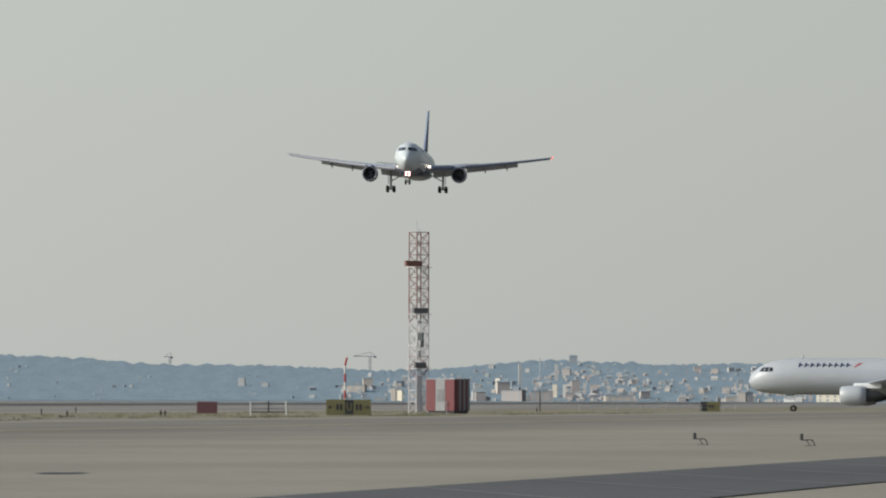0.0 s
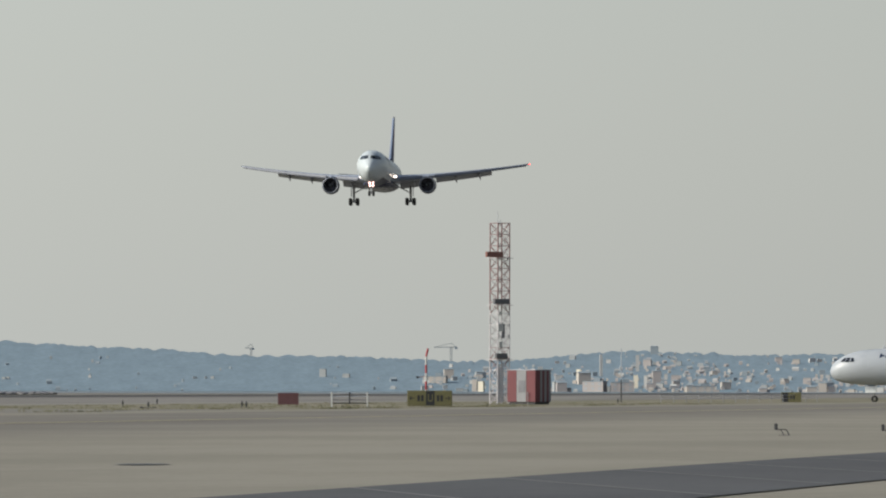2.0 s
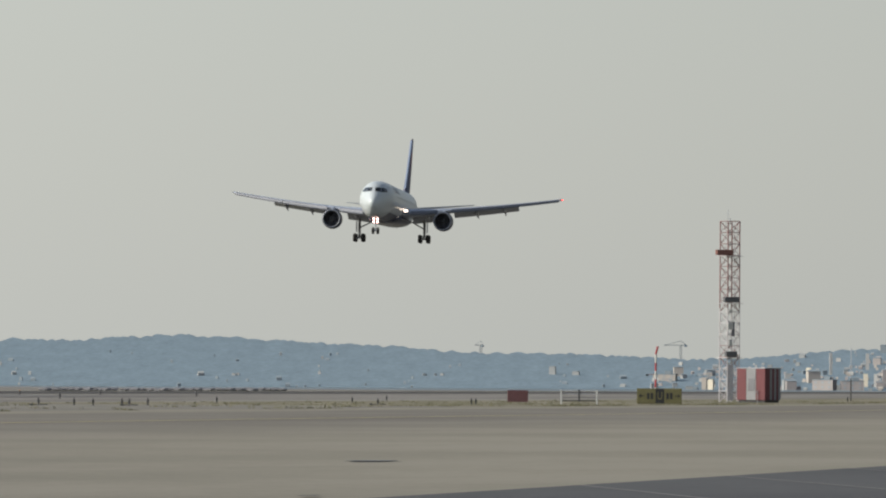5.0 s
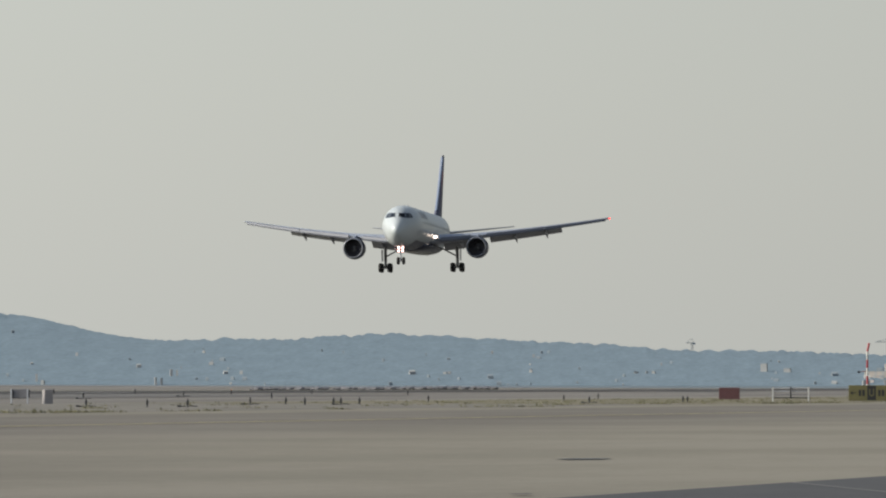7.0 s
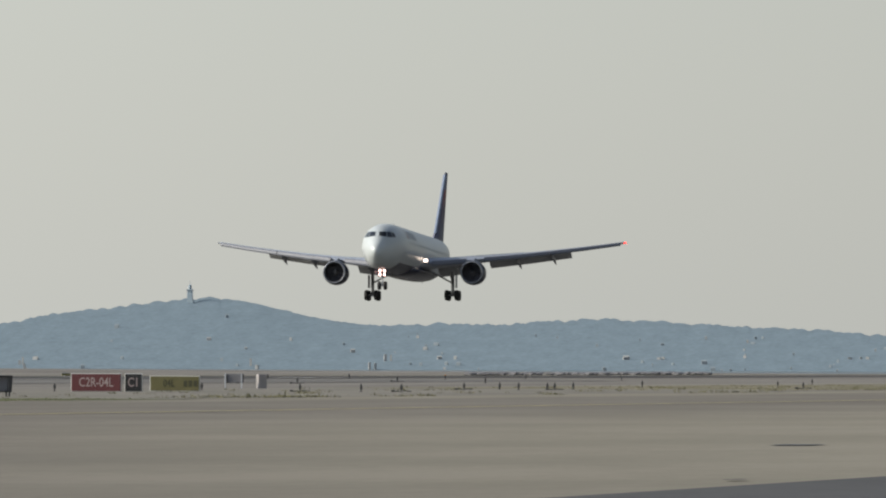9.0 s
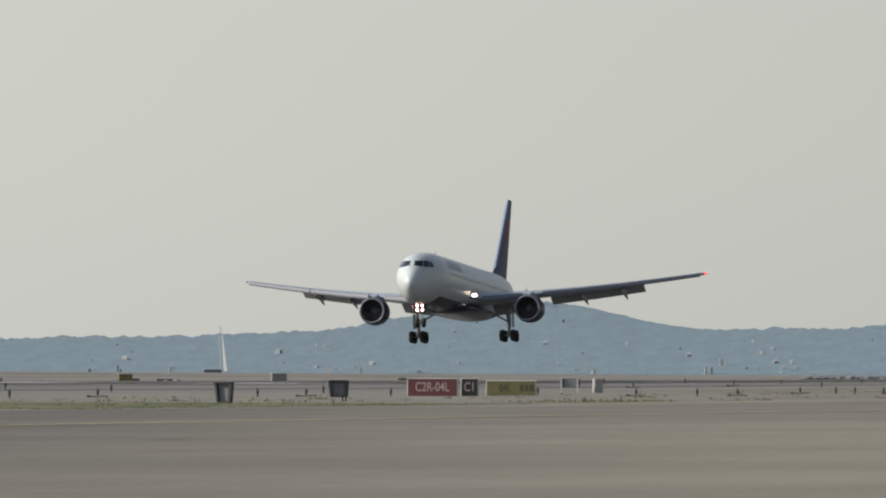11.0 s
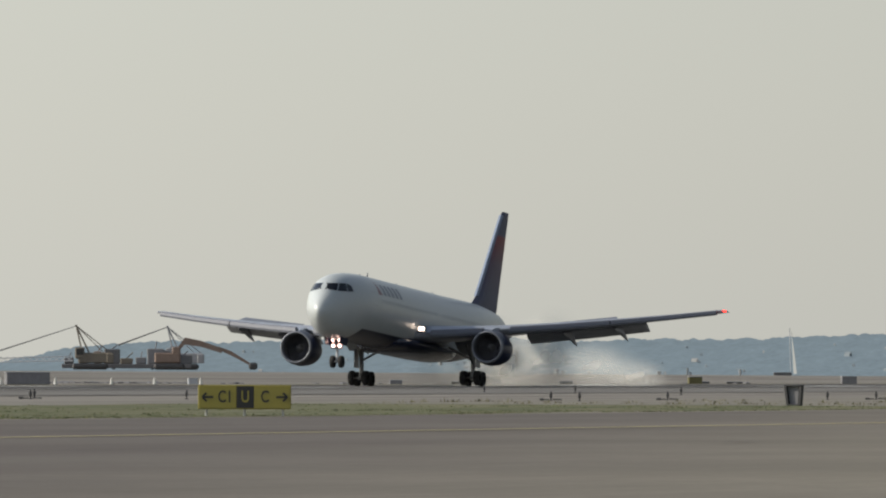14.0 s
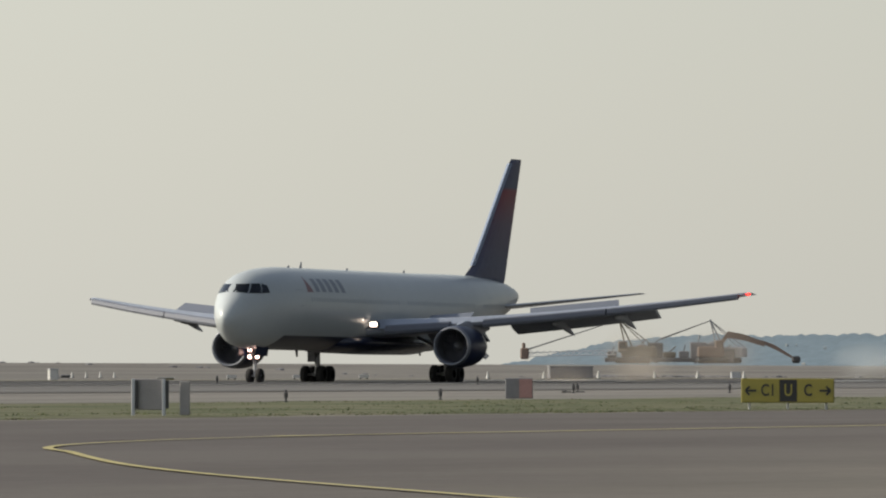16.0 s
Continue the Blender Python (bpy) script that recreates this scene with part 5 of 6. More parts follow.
def shelter():
    """Equipment shelter painted in red and white upright bands."""
    t = thing("equipment_shelter", facing(0.5, 866.4, -32), "red and white striped equipment shelter beside the mast", "shelter")
    bm = bmesh.new()
    box(bm, 0, 0, 1.72, 3.0, 2.6, 2.9, 0.02)
    part("body", bm, "block", t)
    bm = bmesh.new()
    box(bm, 0, 0, 0.16, 2.8, 2.4, 0.32)
    part("plinth", bm, "dark", t)
    bm = bmesh.new()
    box(bm, 0, 0, 3.2, 3.1, 2.7, 0.08, 0.02)
    part("roof", bm, "grey", t)
    for x, w, tone in ((-1.02, 0.98, "shelter_red"), (0.0, 1.02, "shelter_white"), (1.02, 0.98, "shelter_red")):
        bm = bmesh.new()
        box(bm, x, -1.32, 1.72, w, 0.05, 2.86, 0.01)
        part("front_band", bm, tone, t)
    for i in range(7):
        bm = bmesh.new()
        box(bm, 1.52, -1.1 + i * 0.37, 1.72, 0.05, 0.36, 2.86, 0.01)
        part("side_band", bm, "shelter_red" if i == 0 else ("shelter_white", "shelter_red")[i % 2], t)
    bm = bmesh.new()
    box(bm, 0.05, -1.355, 1.7, 0.7, 0.03, 1.1, 0.01)
    part("louvre", bm, "block", t, "grey louvred vent")
    bm = bmesh.new()
    rod(bm, (0.8, -1.5, 0), (0.8, -1.5, 1.2), 0.03)
    rod(bm, (0.8, -1.5, 1.2), (0.62, -1.5, 0.9), 0.03)
    part("pipe", bm, "shelter_white", t)


shelter()


def banded_pole(X, Y, h, label, bent):
    t = thing("marker_pole", facing(X, Y), label, "pole", "poles")
    n = 7
    for i in range(n):
        bm = bmesh.new()
        rod(bm, (0, 0, h * i / n), (0.0 if i < n - 1 or not bent else 0.16, 0, h * (i + 1) / n), 0.09 if bent else 0.07 if i < 3 else 0.045, 8)
        part("band", bm, (("red", "sign_white")[i % 2] if bent else ("dark", "dark", "dark", "grey", "grey", "grey", "grey")[i]), t)
    if bent:
        part("arm", rod(bmesh.new(), (-0.75, 0, h * 0.5), (0.1, 0, h * 0.52), 0.03), "mast_red", t)
        part("lamp", box(bmesh.new(), -0.72, 0, h * 0.5, 0.25, 0.12, 0.16, 0.02), "dark", t)
        part("instrument_box", box(bmesh.new(), 0.18, 0, h * 0.2, 0.18, 0.14, 0.7, 0.02), "mast_red", t)
    else:
        part("instrument_box", box(bmesh.new(), 0, 0, h * 0.64, 0.36, 0.2, 0.42, 0.03), "grey", t)
        part("sensor", box(bmesh.new(), 0, 0, h * 0.99, 0.08, 0.08, 0.2), "grey", t)


banded_pole(-8.3, 805.0, 4.9, "red and white banded monitor pole behind the sign", True)
banded_pole(10.4, 1010.0, 5.7, "thin dark pole with a small instrument box", False)


def low_fence(a, b, n):
    """Low pale fence of thin posts and two wires along the far edge of the apron."""
    a, b = Vector(a), Vector(b)
    t = thing("fence", pose(*a, 0), "low pale post-and-wire fence beside the taxiway", "fence")
    d = b - a
    for i in range(n):
        p = d * i / (n - 1)
        bm = bmesh.new()
        rod(bm, (p.x, p.y, 0), (p.x, p.y, 0.85), 0.045, 6)
        part("post", bm, "shelter_white", t)
    for z in (0.45, 0.82):
        bm = bmesh.new()
        rod(bm, (0, 0, z), (d.x, d.y, z), 0.018, 5)
        part("wire", bm, "grey", t)


low_fence((14.4, 994.0), (33.0, 1065.0), 14)


def block_thing(name, X, Y, z, w, h, d, tone, label, turn=0.0, feet=False):
    t = thing(name, facing(X, Y, turn, z), label, name.replace("_", " "), "far airfield boxes")
    bm = bmesh.new()
    box(bm, 0, 0, h / 2 + (0.15 if feet else 0), w, d, h, min(w, h) * 0.06)
    part("body", bm, tone, t)
    bm = bmesh.new()
    box(bm, 0, 0, h + (0.15 if feet else 0) + 0.02, w * 1.04, d * 1.04, 0.05)
    part("cap", bm, "grey", t)
    if feet:
        for x in (-0.35, 0.35):
            bm = bmesh.new()
            box(bm, x * w, 0, 0.08, 0.12, d * 0.5, 0.16)
            part("foot", bm, "dark", t)


def ring_at(az, dist):
    a = radians(az)
    return math.sin(a) * dist, math.cos(a) * dist


def ground_at(X, Y):
    return level(-0.9908 * X + 0.1352 * Y, 0.1352 * X + 0.9908 * Y)


for az, dist, w, h, tone, label in ((-7.48, 1000, 1.6, 0.8, "block", "grey block beyond the runway"), (-8.41, 1000, 1.45, 0.75, "olive", "olive box beyond the runway"),
                                    (-11.45, 900, 0.9, 0.6, "grey", "small pale cabinet beyond the runway"), (-9.63, 1000, 1.5, 0.8, "block", "grey hut beyond the runway"),
                                    (-12.45, 860, 4.0, 1.15, "block", "long grey concrete block beyond the runway"), (-15.58, 840, 0.8, 1.0, "sign_white", "white box beyond the runway"),
                                    (-6.72, 1150, 1.6, 0.3, "olive", "low olive box beyond the runway"), (-8.17, 1250, 2.1, 0.22, "dark", "low dark slab by the shore"),
                                    (-8.35, 1250, 1.2, 0.25, "dark", "low dark slab by the shore"), (-10.22, 1000, 1.3, 0.45, "block", "low grey box beyond the runway"),
                                    (-9.19, 1100, 1.5, 0.35, "steel_dim", "low dark box by the shore"), (-9.85, 1100, 1.3, 0.3, "dark", "low dark slab by the shore"),
                                    (-7.88, 1700, 3.2, 0.6, "steel_dim", "low dark boat hull by the shore"), (-15.5, 980, 1.1, 0.25, "dark", "dark low slab on the bank"),
                                    (-15.95, 1000, 1.3, 0.2, "dark", "dark low slab on the bank"), (-14.9, 850, 1.5, 0.2, "olive", "low olive plate beyond the runway"),
                                    (-14.5, 800, 0.8, 0.2, "sign_white", "low white plate on short feet"), (-14.1, 800, 0.8, 0.2, "sign_white", "low white plate on short feet"), (-13.7, 800, 0.8, 0.2, "sign_white", "low white plate on short feet")):
    X, Y = ring_at(az, dist)
    block_thing("equipment_box", X, Y, ground_at(X, Y), w, h, h * 1.2, tone, label, 8, "plate on" in label)


def cone(az, dist):
    X, Y = ring_at(az, dist)
    t = thing("marker_cone", pose(X, Y, ground_at(X, Y)), "small pale wedge-shaped runway marker", "marker", "runway markers")
    bm = bmesh.new()
    lathe(bm, [(0.04, 0.24), (0.06, 0.17), (0.62, 0.05), (0.64, 0.01)], 10, "z")
    part("cone", bm, "sign_white", t)
    bm = bmesh.new()
    box(bm, 0, 0, 0.03, 0.5, 0.5, 0.05, 0.01)
    part("base", bm, "dark", t)


for az in (-12.61, -12.28, -11.94, -11.68, -12.95, -11.4):
    cone(az, 790 if az < -12 else 810)
for i in range(5):
    cone(-15.55 + 0.085 * i, 960)


def cross_vehicle():
    """Truck carrying a large lighted cross that marks the closed runway."""
    X, Y = ring_at(-13.14, 1075)
    t = thing("runway_cross_truck", facing(X, Y, 0, 1.6), "truck on the bank with a large closed-runway cross", "vehicle")
    bm = bmesh.new()
    for a in (45, -45):
        box(bm, 1.75, -0.5 - 0.004 * a, 2.35, 0.62, 0.16, 5.0, 0.03, Matrix.Rotation(radians(a), 4, "Y"))
    part("cross", bm, "pale_machine", t, "grey X-shaped light board")
    bm = bmesh.new()
    rod(bm, (0.3, -0.2, 3.9), (3.2, -0.2, 3.9), 0.03)
    rod(bm, (1.75, 0, 0.6), (1.75, -0.3, 2.4), 0.08)
    rod(bm, (2.3, 0, 0.6), (1.8, -0.3, 2.2), 0.05)
    part("cross_frame", bm, "steel", t)
    bm = bmesh.new()
    box(bm, 0.3, 0, 0.72, 4.6, 1.7, 0.5, 0.05)
    part("chassis", bm, "dark", t)
    bm = bmesh.new()
    box(bm, -1.0, 0, 1.35, 1.9, 1.6, 0.8, 0.12)
    box(bm, -0.6, 0, 1.85, 1.1, 1.5, 0.4, 0.1)
    part("cab", bm, "block", t)
    bm = bmesh.new()
    box(bm, -0.9, -0.83, 1.5, 1.1, 0.04, 0.5)
    part("cab_window", bm, "glass", t)
    for x in (-1.6, 0.7, 2.0):
        wheel("wheel", t, (x, -0.75, 0.42), 0.42, 0.3)
        wheel("wheel", t, (x, 0.75, 0.42), 0.42, 0.3)


cross_vehicle()


def crawler_crane(az, dist, tone, boom, flip, label):
    """Crawler crane with its lattice boom lowered flat and a raised gantry."""
    X, Y = ring_at(az, dist)
    t = thing("crawler_crane", facing(X, Y, 0, 1.6), label, "crane", "shore machines")
    s = -1 if flip else 1
    for y in (-1.1, 1.1):
        part("track", box(bmesh.new(), 0, y, 0.35, 4.2, 0.6, 0.7, 0.25), "dark", t)
    bm = bmesh.new()
    box(bm, s * 0.6, 0, 1.35, 4.0, 2.2, 1.2, 0.12)
    box(bm, s * -1.2, -0.7, 1.9, 1.1, 0.9, 1.3, 0.12)
    box(bm, s * 2.3, 0, 1.3, 0.8, 2.4, 1.1, 0.08)
    part("machine_house", bm, tone, t)
    bm = bmesh.new()
    box(bm, s * -1.2, -1.16, 2.05, 0.8, 0.03, 0.7)
    part("cab_window", bm, "glass", t)
    bm = bmesh.new()
    top = (s * -1.6, 0, 5.0)
    for x in (s * -0.1, s * -0.9):
        for y in (-0.5, 0.5):
            rod(bm, (x, y, 1.9), (top[0], y * 0.6, top[2]), 0.09, 6)
    rod(bm, (top[0], -0.4, 5.0), (top[0], 0.4, 5.0), 0.16, 6)
    rod(bm, (s * 2.4, 0, 1.9), top, 0.06, 5)
    rod(bm, (s * 1.6, 0, 1.9), top, 0.05, 5)
    part("gantry", bm, tone, t)
    if not boom:
        bm = bmesh.new()
        rod(bm, top, (s * -7.4, 0, 2.9), 0.06, 5)
        rod(bm, (top[0], 0.25, top[2]), (s * -7.4, 0.25, 2.8), 0.05, 5)
        part("hoist_cable", bm, "steel_dim", t)
    if boom:
        bm = bmesh.new()
        n = 14
        for z, y in ((1.0, -0.35), (1.0, 0.35), (1.55, 0.0)):
            rod(bm, (s * -2, y, z), (s * -(2 + boom), y, z * 0.75), 0.05, 5)
        for i in range(n):
            x0, x1 = -(2 + boom * i / n), -(2 + boom * (i + 1) / n)
            rod(bm, (s * x0, -0.35, 0.95), (s * x1, 0, 1.4), 0.03, 4)
            rod(bm, (s * x0, 0, 1.45), (s * x1, -0.35, 0.9), 0.03, 4)
        part("boom", bm, "grey", t, "pale lattice boom laid flat")
        bm = bmesh.new()
        rod(bm, top, (s * -(2 + boom), 0, 1.5), 0.05, 5)
        rod(bm, (top[0], 0.2, top[2]), (s * -(2 + boom), 0.2, 1.4), 0.05, 5)
        part("hoist_cable", bm, "steel", t)
        bm = bmesh.new()
        box(bm, s * -(2 + boom), 0, 1.1, 1.0, 0.8, 1.3, 0.15)
        box(bm, s * -(2.1 + boom), 0, 2.0, 0.4, 0.5, 0.7, 0.1)
        part("boom_head", bm, "orange", t)


crawler_crane(-12.07, 1090, "yellow", 10.5, False, "crawler crane on the shore bank with its boom laid flat")
crawler_crane(-11.52, 1110, "pale_machine", 0, False, "pale grey crawler crane on the shore bank with raised gantry")


def low_deck(az, dist, length, label):
    """Long dark steel deck with heaps of gear on it."""
    X, Y = ring_at(az, dist)
    t = thing("machine_deck", facing(X, Y, 0, 1.6), label, "deck", "shore machines")
    bm = bmesh.new()
    box(bm, 0, 0, 0.4, length, 2.4, 0.5, 0.06)
    part("deck", bm, "steel_dim", t)
    rnd = random.Random(int(-az * 100))
    for i in range(9):
        bm = bmesh.new()
        w, h = rnd.uniform(0.8, 2.0), rnd.uniform(0.6, 1.8)
        x = -length / 2 + length * (i + 0.5) / 9
        box(bm, x, rnd.uniform(-0.5, 0.5), 0.65 + h / 2, w, 1.4, h, 0.1)
        rod(bm, (x, 0, 0.65 + h), (x + rnd.uniform(-0.8, 0.8), 0, 0.65 + h + rnd.uniform(0.3, 0.9)), 0.06)
        part("load", bm, rnd.choice(["block", "steel_dim", "yellow", "orange"]), t)
    for x in (-0.4, -0.1, 0.2, 0.45):
        wheel("wheel", t, (x * length, -1.0, 0.25), 0.25, 0.3)


low_deck(-11.85, 1098, 15.0, "long dark steel deck loaded with machine parts on the bank")


def excavator():
    """Long-reach excavator with its arm stretched out to the ground."""
    X, Y = ring_at(-11.56, 1085)
    t = thing("excavator", facing(X, Y, 0, 1.6), "orange long-reach excavator on the shore bank", "excavator", "shore machines")
    for y in (-1.0, 1.0):
        part("track", box(bmesh.new(), -0.6, y, 0.35, 3.6, 0.55, 0.7, 0.25), "dark", t)
    bm = bmesh.new()
    box(bm, -0.8, 0, 1.35, 3.0, 2.2, 1.2, 0.15)
    box(bm, 0.2, -0.6, 2.0, 1.0, 0.9, 1.3, 0.12)
    part("machine_house", bm, "orange", t)
    bm = bmesh.new()
    loft(bm, [[(x, -0.2, z - h), (x, 0.2, z - h), (x, 0.2, z + h), (x, -0.2, z + h)] for x, z, h in ((0.3, 2.2, 0.3), (1.2, 3.3, 0.4), (3.0, 3.0, 0.35), (5.4, 2.2, 0.28))])
    part("boom", bm, "orange", t)
    bm = bmesh.new()
    loft(bm, [[(x, -0.15, z - h), (x, 0.15, z - h), (x, 0.15, z + h), (x, -0.15, z + h)] for x, z, h in ((5.0, 2.5, 0.2), (6.5, 1.9, 0.25), (8.6, 0.7, 0.15))])
    part("stick", bm, "orange", t)
    bm = bmesh.new()
    box(bm, 9.0, 0, 0.45, 1.0, 0.9, 0.8, 0.2)
    part("bucket", bm, "dark", t)


excavator()


def rubble():
    """Boulder bank and heaps along the shore."""
    bm = bmesh.new()
    rnd = random.Random(8)
    for i in range(420):
        az = rnd.choice([rnd.uniform(-4.3, -2.83), rnd.uniform(-12.4, -11.4), rnd.uniform(-16, 0)])
        inner = -4.3 < az < -2.83
        dist = 1500 if inner else 1110
        r = (0.5 if inner else 0.3) * rnd.uniform(0.4, 1.3)
        X, Y = ring_at(az, dist + rnd.uniform(-12, 12))
        z = ground_at(X, Y)
        if inner:
            z += 0.25
        elif -0.9908 * X + 0.1352 * Y > 520 or (az > -8):
            continue
        g = bmesh.ops.create_icosphere(bm, subdivisions=1, radius=r, matrix=Matrix.Translation((X, Y, z)) @ Matrix.Diagonal((1.6, 1, 0.6, 1)))
        for v in g["verts"]:
            v.co += noise.noise_vector(v.co * 1.3) * r * 0.3
    tagged(part("shore_rocks", bm, "block"), "grey boulders and rubble along the shore", "rocks", kind="stuff")


rubble()


def grass_blades():
    """Tufts of grass and dry weeds along the verges: many on the near edge, in loose patches further in."""
    rnd = random.Random(5)
    verts, faces, kinds = [], [], []
    for i in range(9000):
        far = rnd.random()
        u = 190 + 760 * far ** 1.35
        v = (103.6 if u < 420 else 104.4) + 40 * rnd.random() ** 2.2
        patch_here = noise.noise((u * 0.05, v * 0.22, 2.0)) + 0.35 * noise.noise((u * 0.4, v * 0.5, 5.0))
        if patch_here < (-0.02 if u < 420 else 0.34 if 480 < u < 640 else 0.12):
            continue
        p = P(u, v, 0.03)
        tall = rnd.uniform(0.06, 0.14) * (1 + 1.6 * max(0, patch_here)) * (0.45 if u < 420 else 1.0)
        wide = rnd.uniform(0.15, 0.5)
        for j in range(9):
            bx, by = rnd.uniform(-wide, wide), rnd.uniform(-wide, wide)
            a, w, h = rnd.uniform(0, 6.28), rnd.uniform(0.015, 0.05), tall * rnd.uniform(0.4, 1.2) * (1 - 0.5 * abs(bx) / wide)
            dx, dy = math.cos(a) * w, math.sin(a) * w
            n = len(verts)
            verts += [(p.x + bx - dx, p.y + by - dy, p.z), (p.x + bx + dx, p.y + by + dy, p.z), (p.x + bx + rnd.uniform(-0.1, 0.1), p.y + by, p.z + h)]
            faces.append((n, n + 1, n + 2))
            kinds.append(1 if u < 420 and j % 3 else 0)
    me = bpy.data.meshes.new("grass")
    me.from_pydata(verts, [], faces)
    me.materials.append(M["blade"])
    me.materials.append(M["green_blade"])
    me.polygons.foreach_set("material_index", kinds)
    tagged(new("grass", me), "tufts of dry grass and weeds on the verge", "grass", kind="stuff")


grass_blades()


def smoke_mat(name, tone, most):
    """Soft smoke: dense in the heart of a billow, thinning to nothing at its rim, broken up by curls."""
    m = bpy.data.materials.new(name)
    m.use_nodes = True
    n, k = m.node_tree.nodes, m.node_tree.links
    n.remove(n["Principled BSDF"])
    face, clear, thin = n.new("ShaderNodeBsdfDiffuse"), n.new("ShaderNodeBsdfTransparent"), n.new("ShaderNodeMixShader")
    face.inputs[0].default_value = (*tone, 1)
    k.new(clear.outputs[0], thin.inputs[1])
    k.new(face.outputs[0], thin.inputs[2])
    k.new(thin.outputs[0], n["Material Output"].inputs["Surface"])
    tc, flat, size, rim = n.new("ShaderNodeTexCoord"), n.new("ShaderNodeVectorMath"), n.new("ShaderNodeVectorMath"), n.new("ShaderNodeMapRange")
    flat.operation, size.operation = "MULTIPLY", "LENGTH"
    flat.inputs[1].default_value = (0, 1, 1)
    k.new(tc.outputs["Object"], flat.inputs[0])
    k.new(flat.outputs[0], size.inputs[0])
    rim.interpolation_type = "SMOOTHSTEP"
    rim.inputs["From Min"].default_value, rim.inputs["From Max"].default_value = 0.97, 0.0
    k.new(size.outputs["Value"], rim.inputs["Value"])
    curl, cut, mul = n.new("ShaderNodeTexNoise"), n.new("ShaderNodeMapRange"), n.new("ShaderNodeMath")
    curl.inputs["Scale"].default_value, curl.inputs["Detail"].default_value = 1.3, 4
    cut.inputs["From Min"].default_value, cut.inputs["From Max"].default_value = 0.32, 0.68
    cut.inputs["To Min"].default_value, cut.inputs["To Max"].default_value = most * 0.45, most
    mul.operation = "MULTIPLY"
    k.new(tc.outputs["Object"], curl.inputs["Vector"])
    k.new(curl.outputs["Fac"], cut.inputs["Value"])
    k.new(cut.outputs[0], mul.inputs[0])
    k.new(rim.outputs[0], mul.inputs[1])
    k.new(mul.outputs[0], thin.inputs["Fac"])
    return m


M["smoke"] = smoke_mat("tyre_smoke", (0.61, 0.605, 0.575), 0.48)
M["thin_smoke"] = smoke_mat("thin_tyre_smoke", (0.52, 0.535, 0.53), 0.36)
M["faint_smoke"] = smoke_mat("faint_tyre_smoke", (0.48, 0.5, 0.5), 0.32)
M["dust"] = smoke_mat("exhaust_dust", (0.28, 0.255, 0.225), 0.42)


def smoke_puff(u, v, wide, high, t0, lift, tone):
    """One soft rounded billow, lumpy, longer than it is high; returns it with its way."""
    bm = bmesh.new()
    rings = []
    for i in range(12):
        r = 0.02 + 0.98 * i / 11
        ring = []
        for j in range(40):
            a = 2 * math.pi * j / 40
            y, z = r * math.cos(a), r * math.sin(a)
            ring.append((0.5 * r * r + 0.25 * noise.noise((y * 1.6 + u, z * 1.6 + v, t0)), y, z))
        rings.append(ring)
    loft(bm, rings, cap=False)                       # a shallow open veil, hollow away from the sun
    ob = part("smoke_puff", bm, tone, smooth=True)
    turn = pose(0, 0, 0, 0, 0, RUN - 32)             # the veil lies across the wind, half towards the sun
    start = Matrix.Translation(P(u, v, -high - 1)) @ turn
    ob.matrix_basis = start
    ob.scale = (wide * 0.2, wide * 1.15, high)
    ob.visible_shadow = False
    tagged(ob, "soft white tyre smoke drifting over the runway" if tone != "dust" else "thin brownish dust blown up behind the engine", "smoke", "tyre smoke")
    rows = [(0.0, start), (t0 - 0.15, start)] + [(t0 + d, Matrix.Translation(P(u - d * 9, v - d * 1.2, high * a + b * lift)) @ turn) for d, a, b in ((0.05, -0.2, 0), (0.25, 0.2, 0.1), (0.7, 0.3, 0.4), (1.3, 0.35, 0.8))]
    if rows[-1][0] < 15.9:
        rows.append((16.0, Matrix.Translation(P(u - 22, v - 3.5, high * 0.4 + lift * 1.15)) @ turn))
    return ob, [r for r in rows if r[0] <= 16.0]


PUFFS = [smoke_puff(*row) for row in (
    (790, 233, 4.6, 1.3, 13.05, 0.4, "faint_smoke"), (778, 230, 4.4, 1.6, 13.08, 1.4, "smoke"), (768, 231, 5.0, 2.3, 13.1, 2.6, "smoke"), (758, 236, 4.4, 2.4, 13.14, 3.4, "smoke"),
    (750, 233, 4.6, 2.6, 13.22, 4.0, "smoke"), (742, 231, 4.6, 2.6, 13.32, 2.6, "smoke"),
    (756, 232, 4.8, 3.8, 13.3, 4.2, "smoke"), (749, 235, 4.0, 4.2, 13.36, 5.4, "thin_smoke"), (753, 230, 4.6, 4.4, 13.44, 6.0, "smoke"), (748, 233, 3.6, 4.0, 13.55, 7.2, "thin_smoke"),
    (762, 236, 6.2, 3.6, 13.42, 3.0, "smoke"), (770, 231, 6.6, 3.2, 13.5, 2.0, "thin_smoke"), (737, 232, 5.0, 3.4, 13.5, 3.0, "thin_smoke"), (727, 232, 5.4, 2.8, 13.75, 1.6, "faint_smoke"),
    (708, 232, 5.4, 2.0, 14.2, 0.8, "faint_smoke"),
    (656, 228, 5.4, 2.6, 14.95, 1.8, "dust"), (648, 232, 5.0, 2.8, 15.1, 2.2, "dust"), (640, 229, 4.8, 2.4, 15.3, 1.8, "dust"), (632, 232, 4.0, 1.8, 15.5, 1.0, "dust"))]


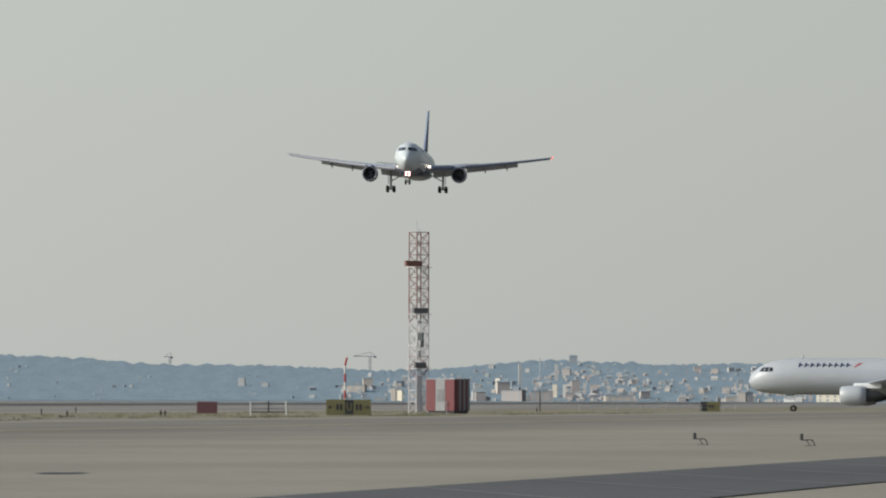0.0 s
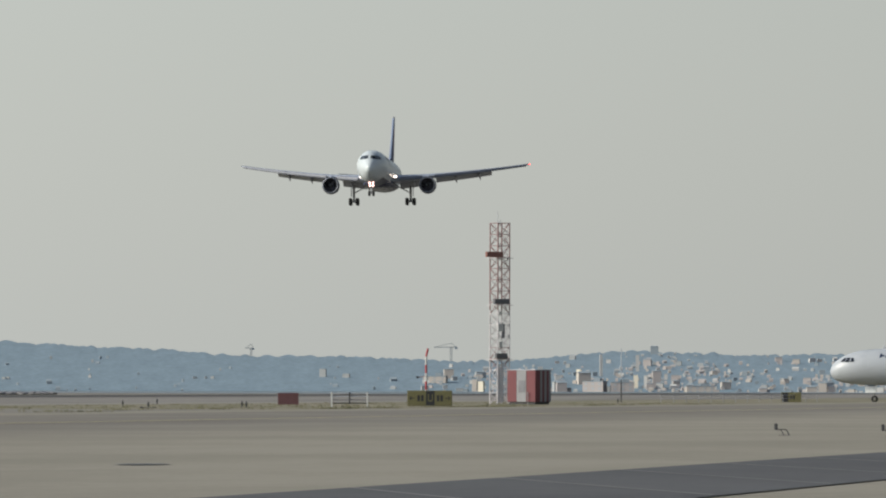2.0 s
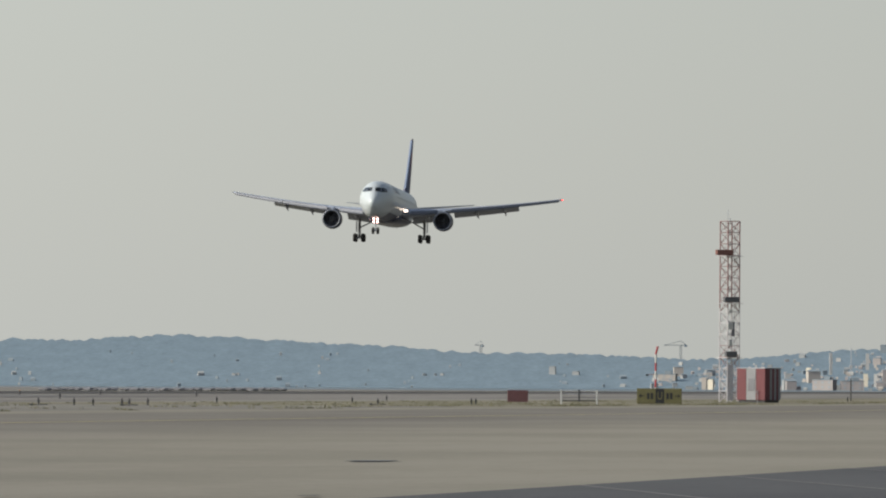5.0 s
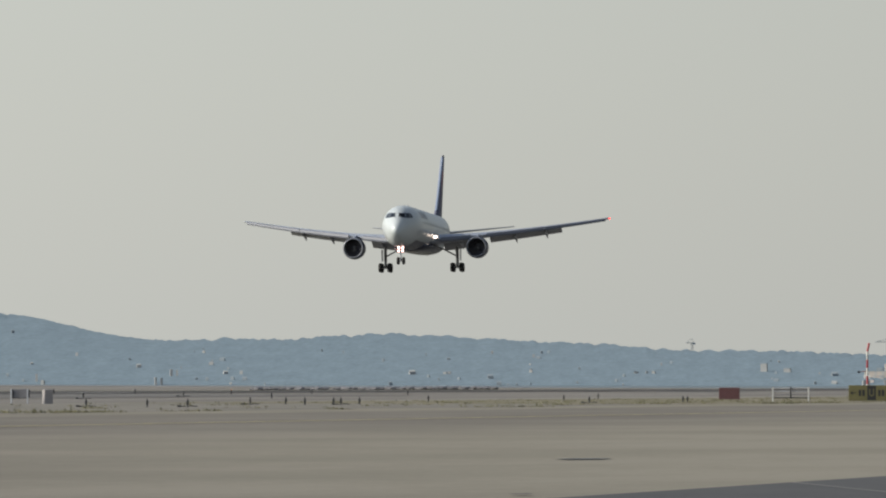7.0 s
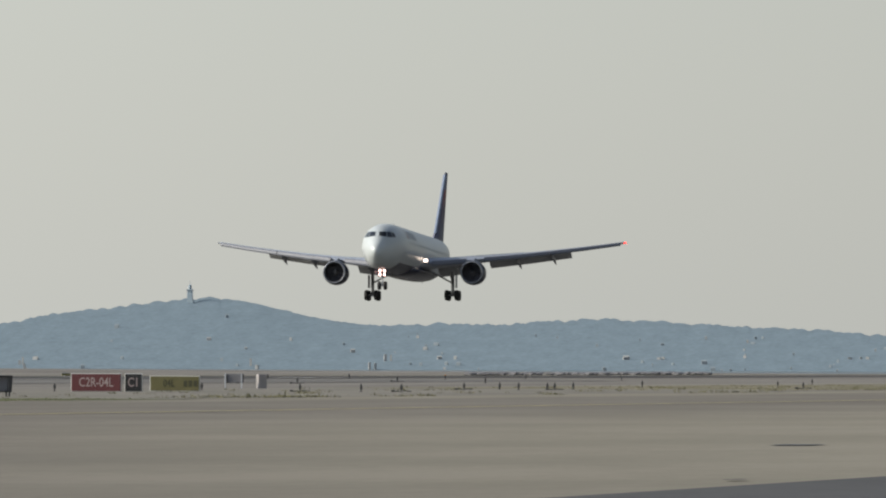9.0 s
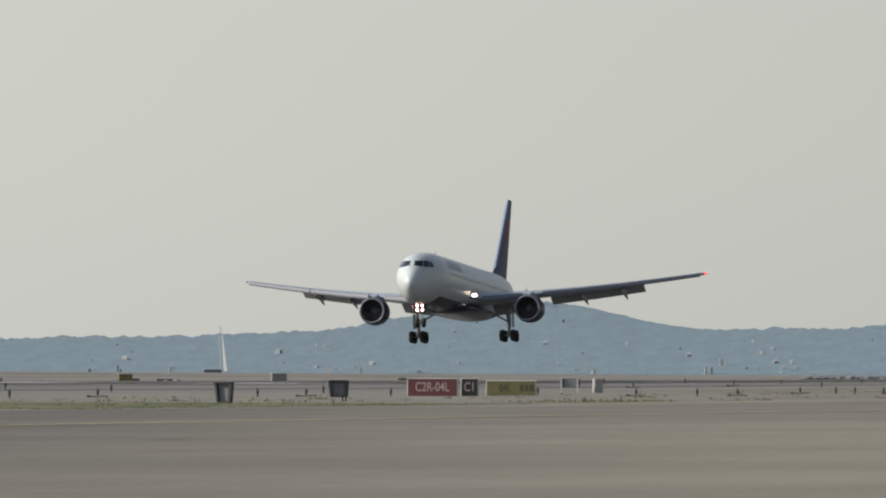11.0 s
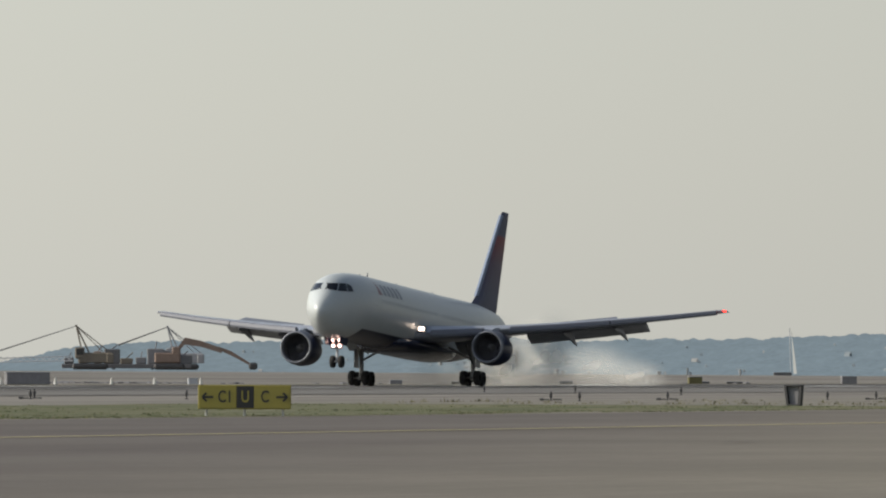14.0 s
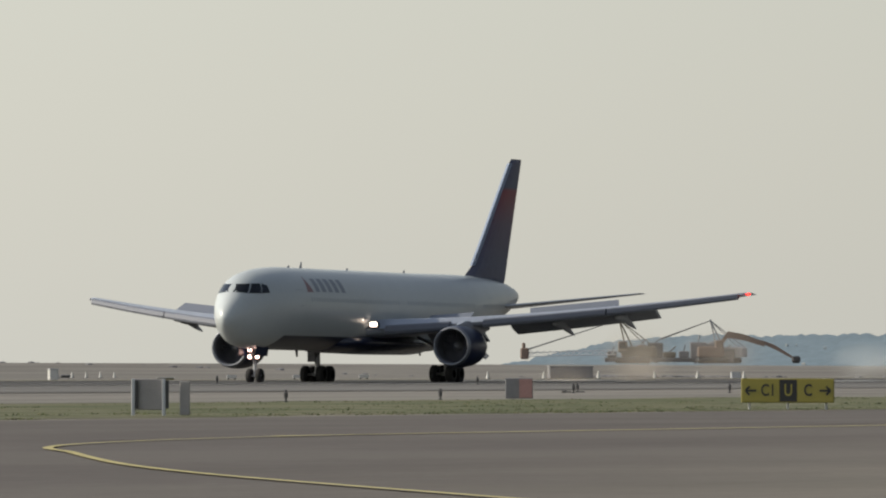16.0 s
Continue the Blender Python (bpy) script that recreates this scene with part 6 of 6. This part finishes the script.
def motions():
    """The airliner's approach and roll-out, its wings settling, gear taking the weight, spoilers rising."""
    flight = [
        (0.0, -4.7, 1686.5, 38.30, -0.87, -1.68, -93.93), (0.5, -9.1, 1652.3, 36.84, -0.64, -1.50, -93.89), (1.0, -13.9, 1618.1, 35.07, -0.41, -1.76, -93.77),
        (1.5, -18.4, 1583.9, 33.54, 0.09, -1.77, -93.70), (2.0, -23.2, 1549.8, 31.76, 0.44, -2.00, -93.59), (2.5, -27.7, 1515.8, 30.26, 0.21, -1.80, -93.54),
        (3.0, -32.7, 1482.0, 28.57, 0.09, -1.93, -93.60), (3.5, -37.3, 1448.4, 26.94, -0.45, -1.75, -93.65), (6.0, -60.8, 1281.4, 19.15, -1.15, -1.50, -93.48),
        (6.5, -65.1, 1248.2, 17.77, -0.30, -1.04, -93.36), (7.0, -69.8, 1214.8, 15.99, 0.56, -1.15, -93.28), (7.5, -74.1, 1181.7, 14.38, 0.58, -1.49, -93.28),
        (8.0, -78.8, 1148.3, 12.55, 0.08, -2.00, -93.51), (10.5, -101.1, 982.9, 5.85, 0.70, -2.48, -94.37), (11.0, -105.8, 949.2, 4.70, 1.08, -2.90, -94.53),
        (11.5, -110.1, 915.9, 3.78, 0.87, -3.04, -94.76), (12.0, -114.9, 881.9, 2.94, 1.39, -2.83, -94.92), (12.5, -119.2, 849.0, 2.05, 1.67, -3.20, -95.12),
        (13.0, -124.1, 814.9, 1.20, 0.79, -3.92, -95.34), (13.5, -128.6, 781.7, 0.69, -0.21, -4.03, -95.50), (14.0, -133.1, 747.8, 0.56, 0.18, -3.47, -95.84),
        (14.5, -137.0, 715.5, 0.32, 0.51, -2.97, -96.12), (15.0, -141.3, 682.1, 0.38, 0.26, -2.08, -96.59), (15.5, -145.0, 650.5, 0.28, 0.51, -1.26, -97.21),
        (16.0, -149.2, 617.2, 0.24, 0.33, -0.45, -97.63),
    ]
    walk(AIRLINER, [(t, pose(x, y, z, a, b, c)) for t, x, y, z, a, b, c in flight])
    sink = [(0.0, -0.4), (13.0, -0.4), (13.4, -0.32), (14.0, -0.2), (14.5, 0.0), (16.0, 0.0)]
    for g in MAIN_GEARS:
        walk(g, [(t, pose(0, 0, z)) for t, z in sink])
    walk(NOSE_GEAR, [(0.0, pose(0, 0, -0.15)), (16.0, pose(0, 0, -0.15))])
    for (wing, root, spoilers), s in zip(WINGS, (1, -1)):
        walk(wing, [(t, pose(*root, -s * a, 0, 0)) for t, a in ((0.0, 0.0), (13.2, 0.0), (13.5, 0.25), (14.0, 0.95), (14.5, 1.35), (15.0, 1.6), (16.0, 1.75))])
        for ob, at, rise, sweep in spoilers:
            walk(ob, [(t, pose(*at, rise, a, sweep)) for t, a in ((0.0, 0.0), (13.6, 0.0), (14.2, 30.0), (16.0, 32.0))])
    for puff, rows in PUFFS:
        walk(puff, rows)


motions()
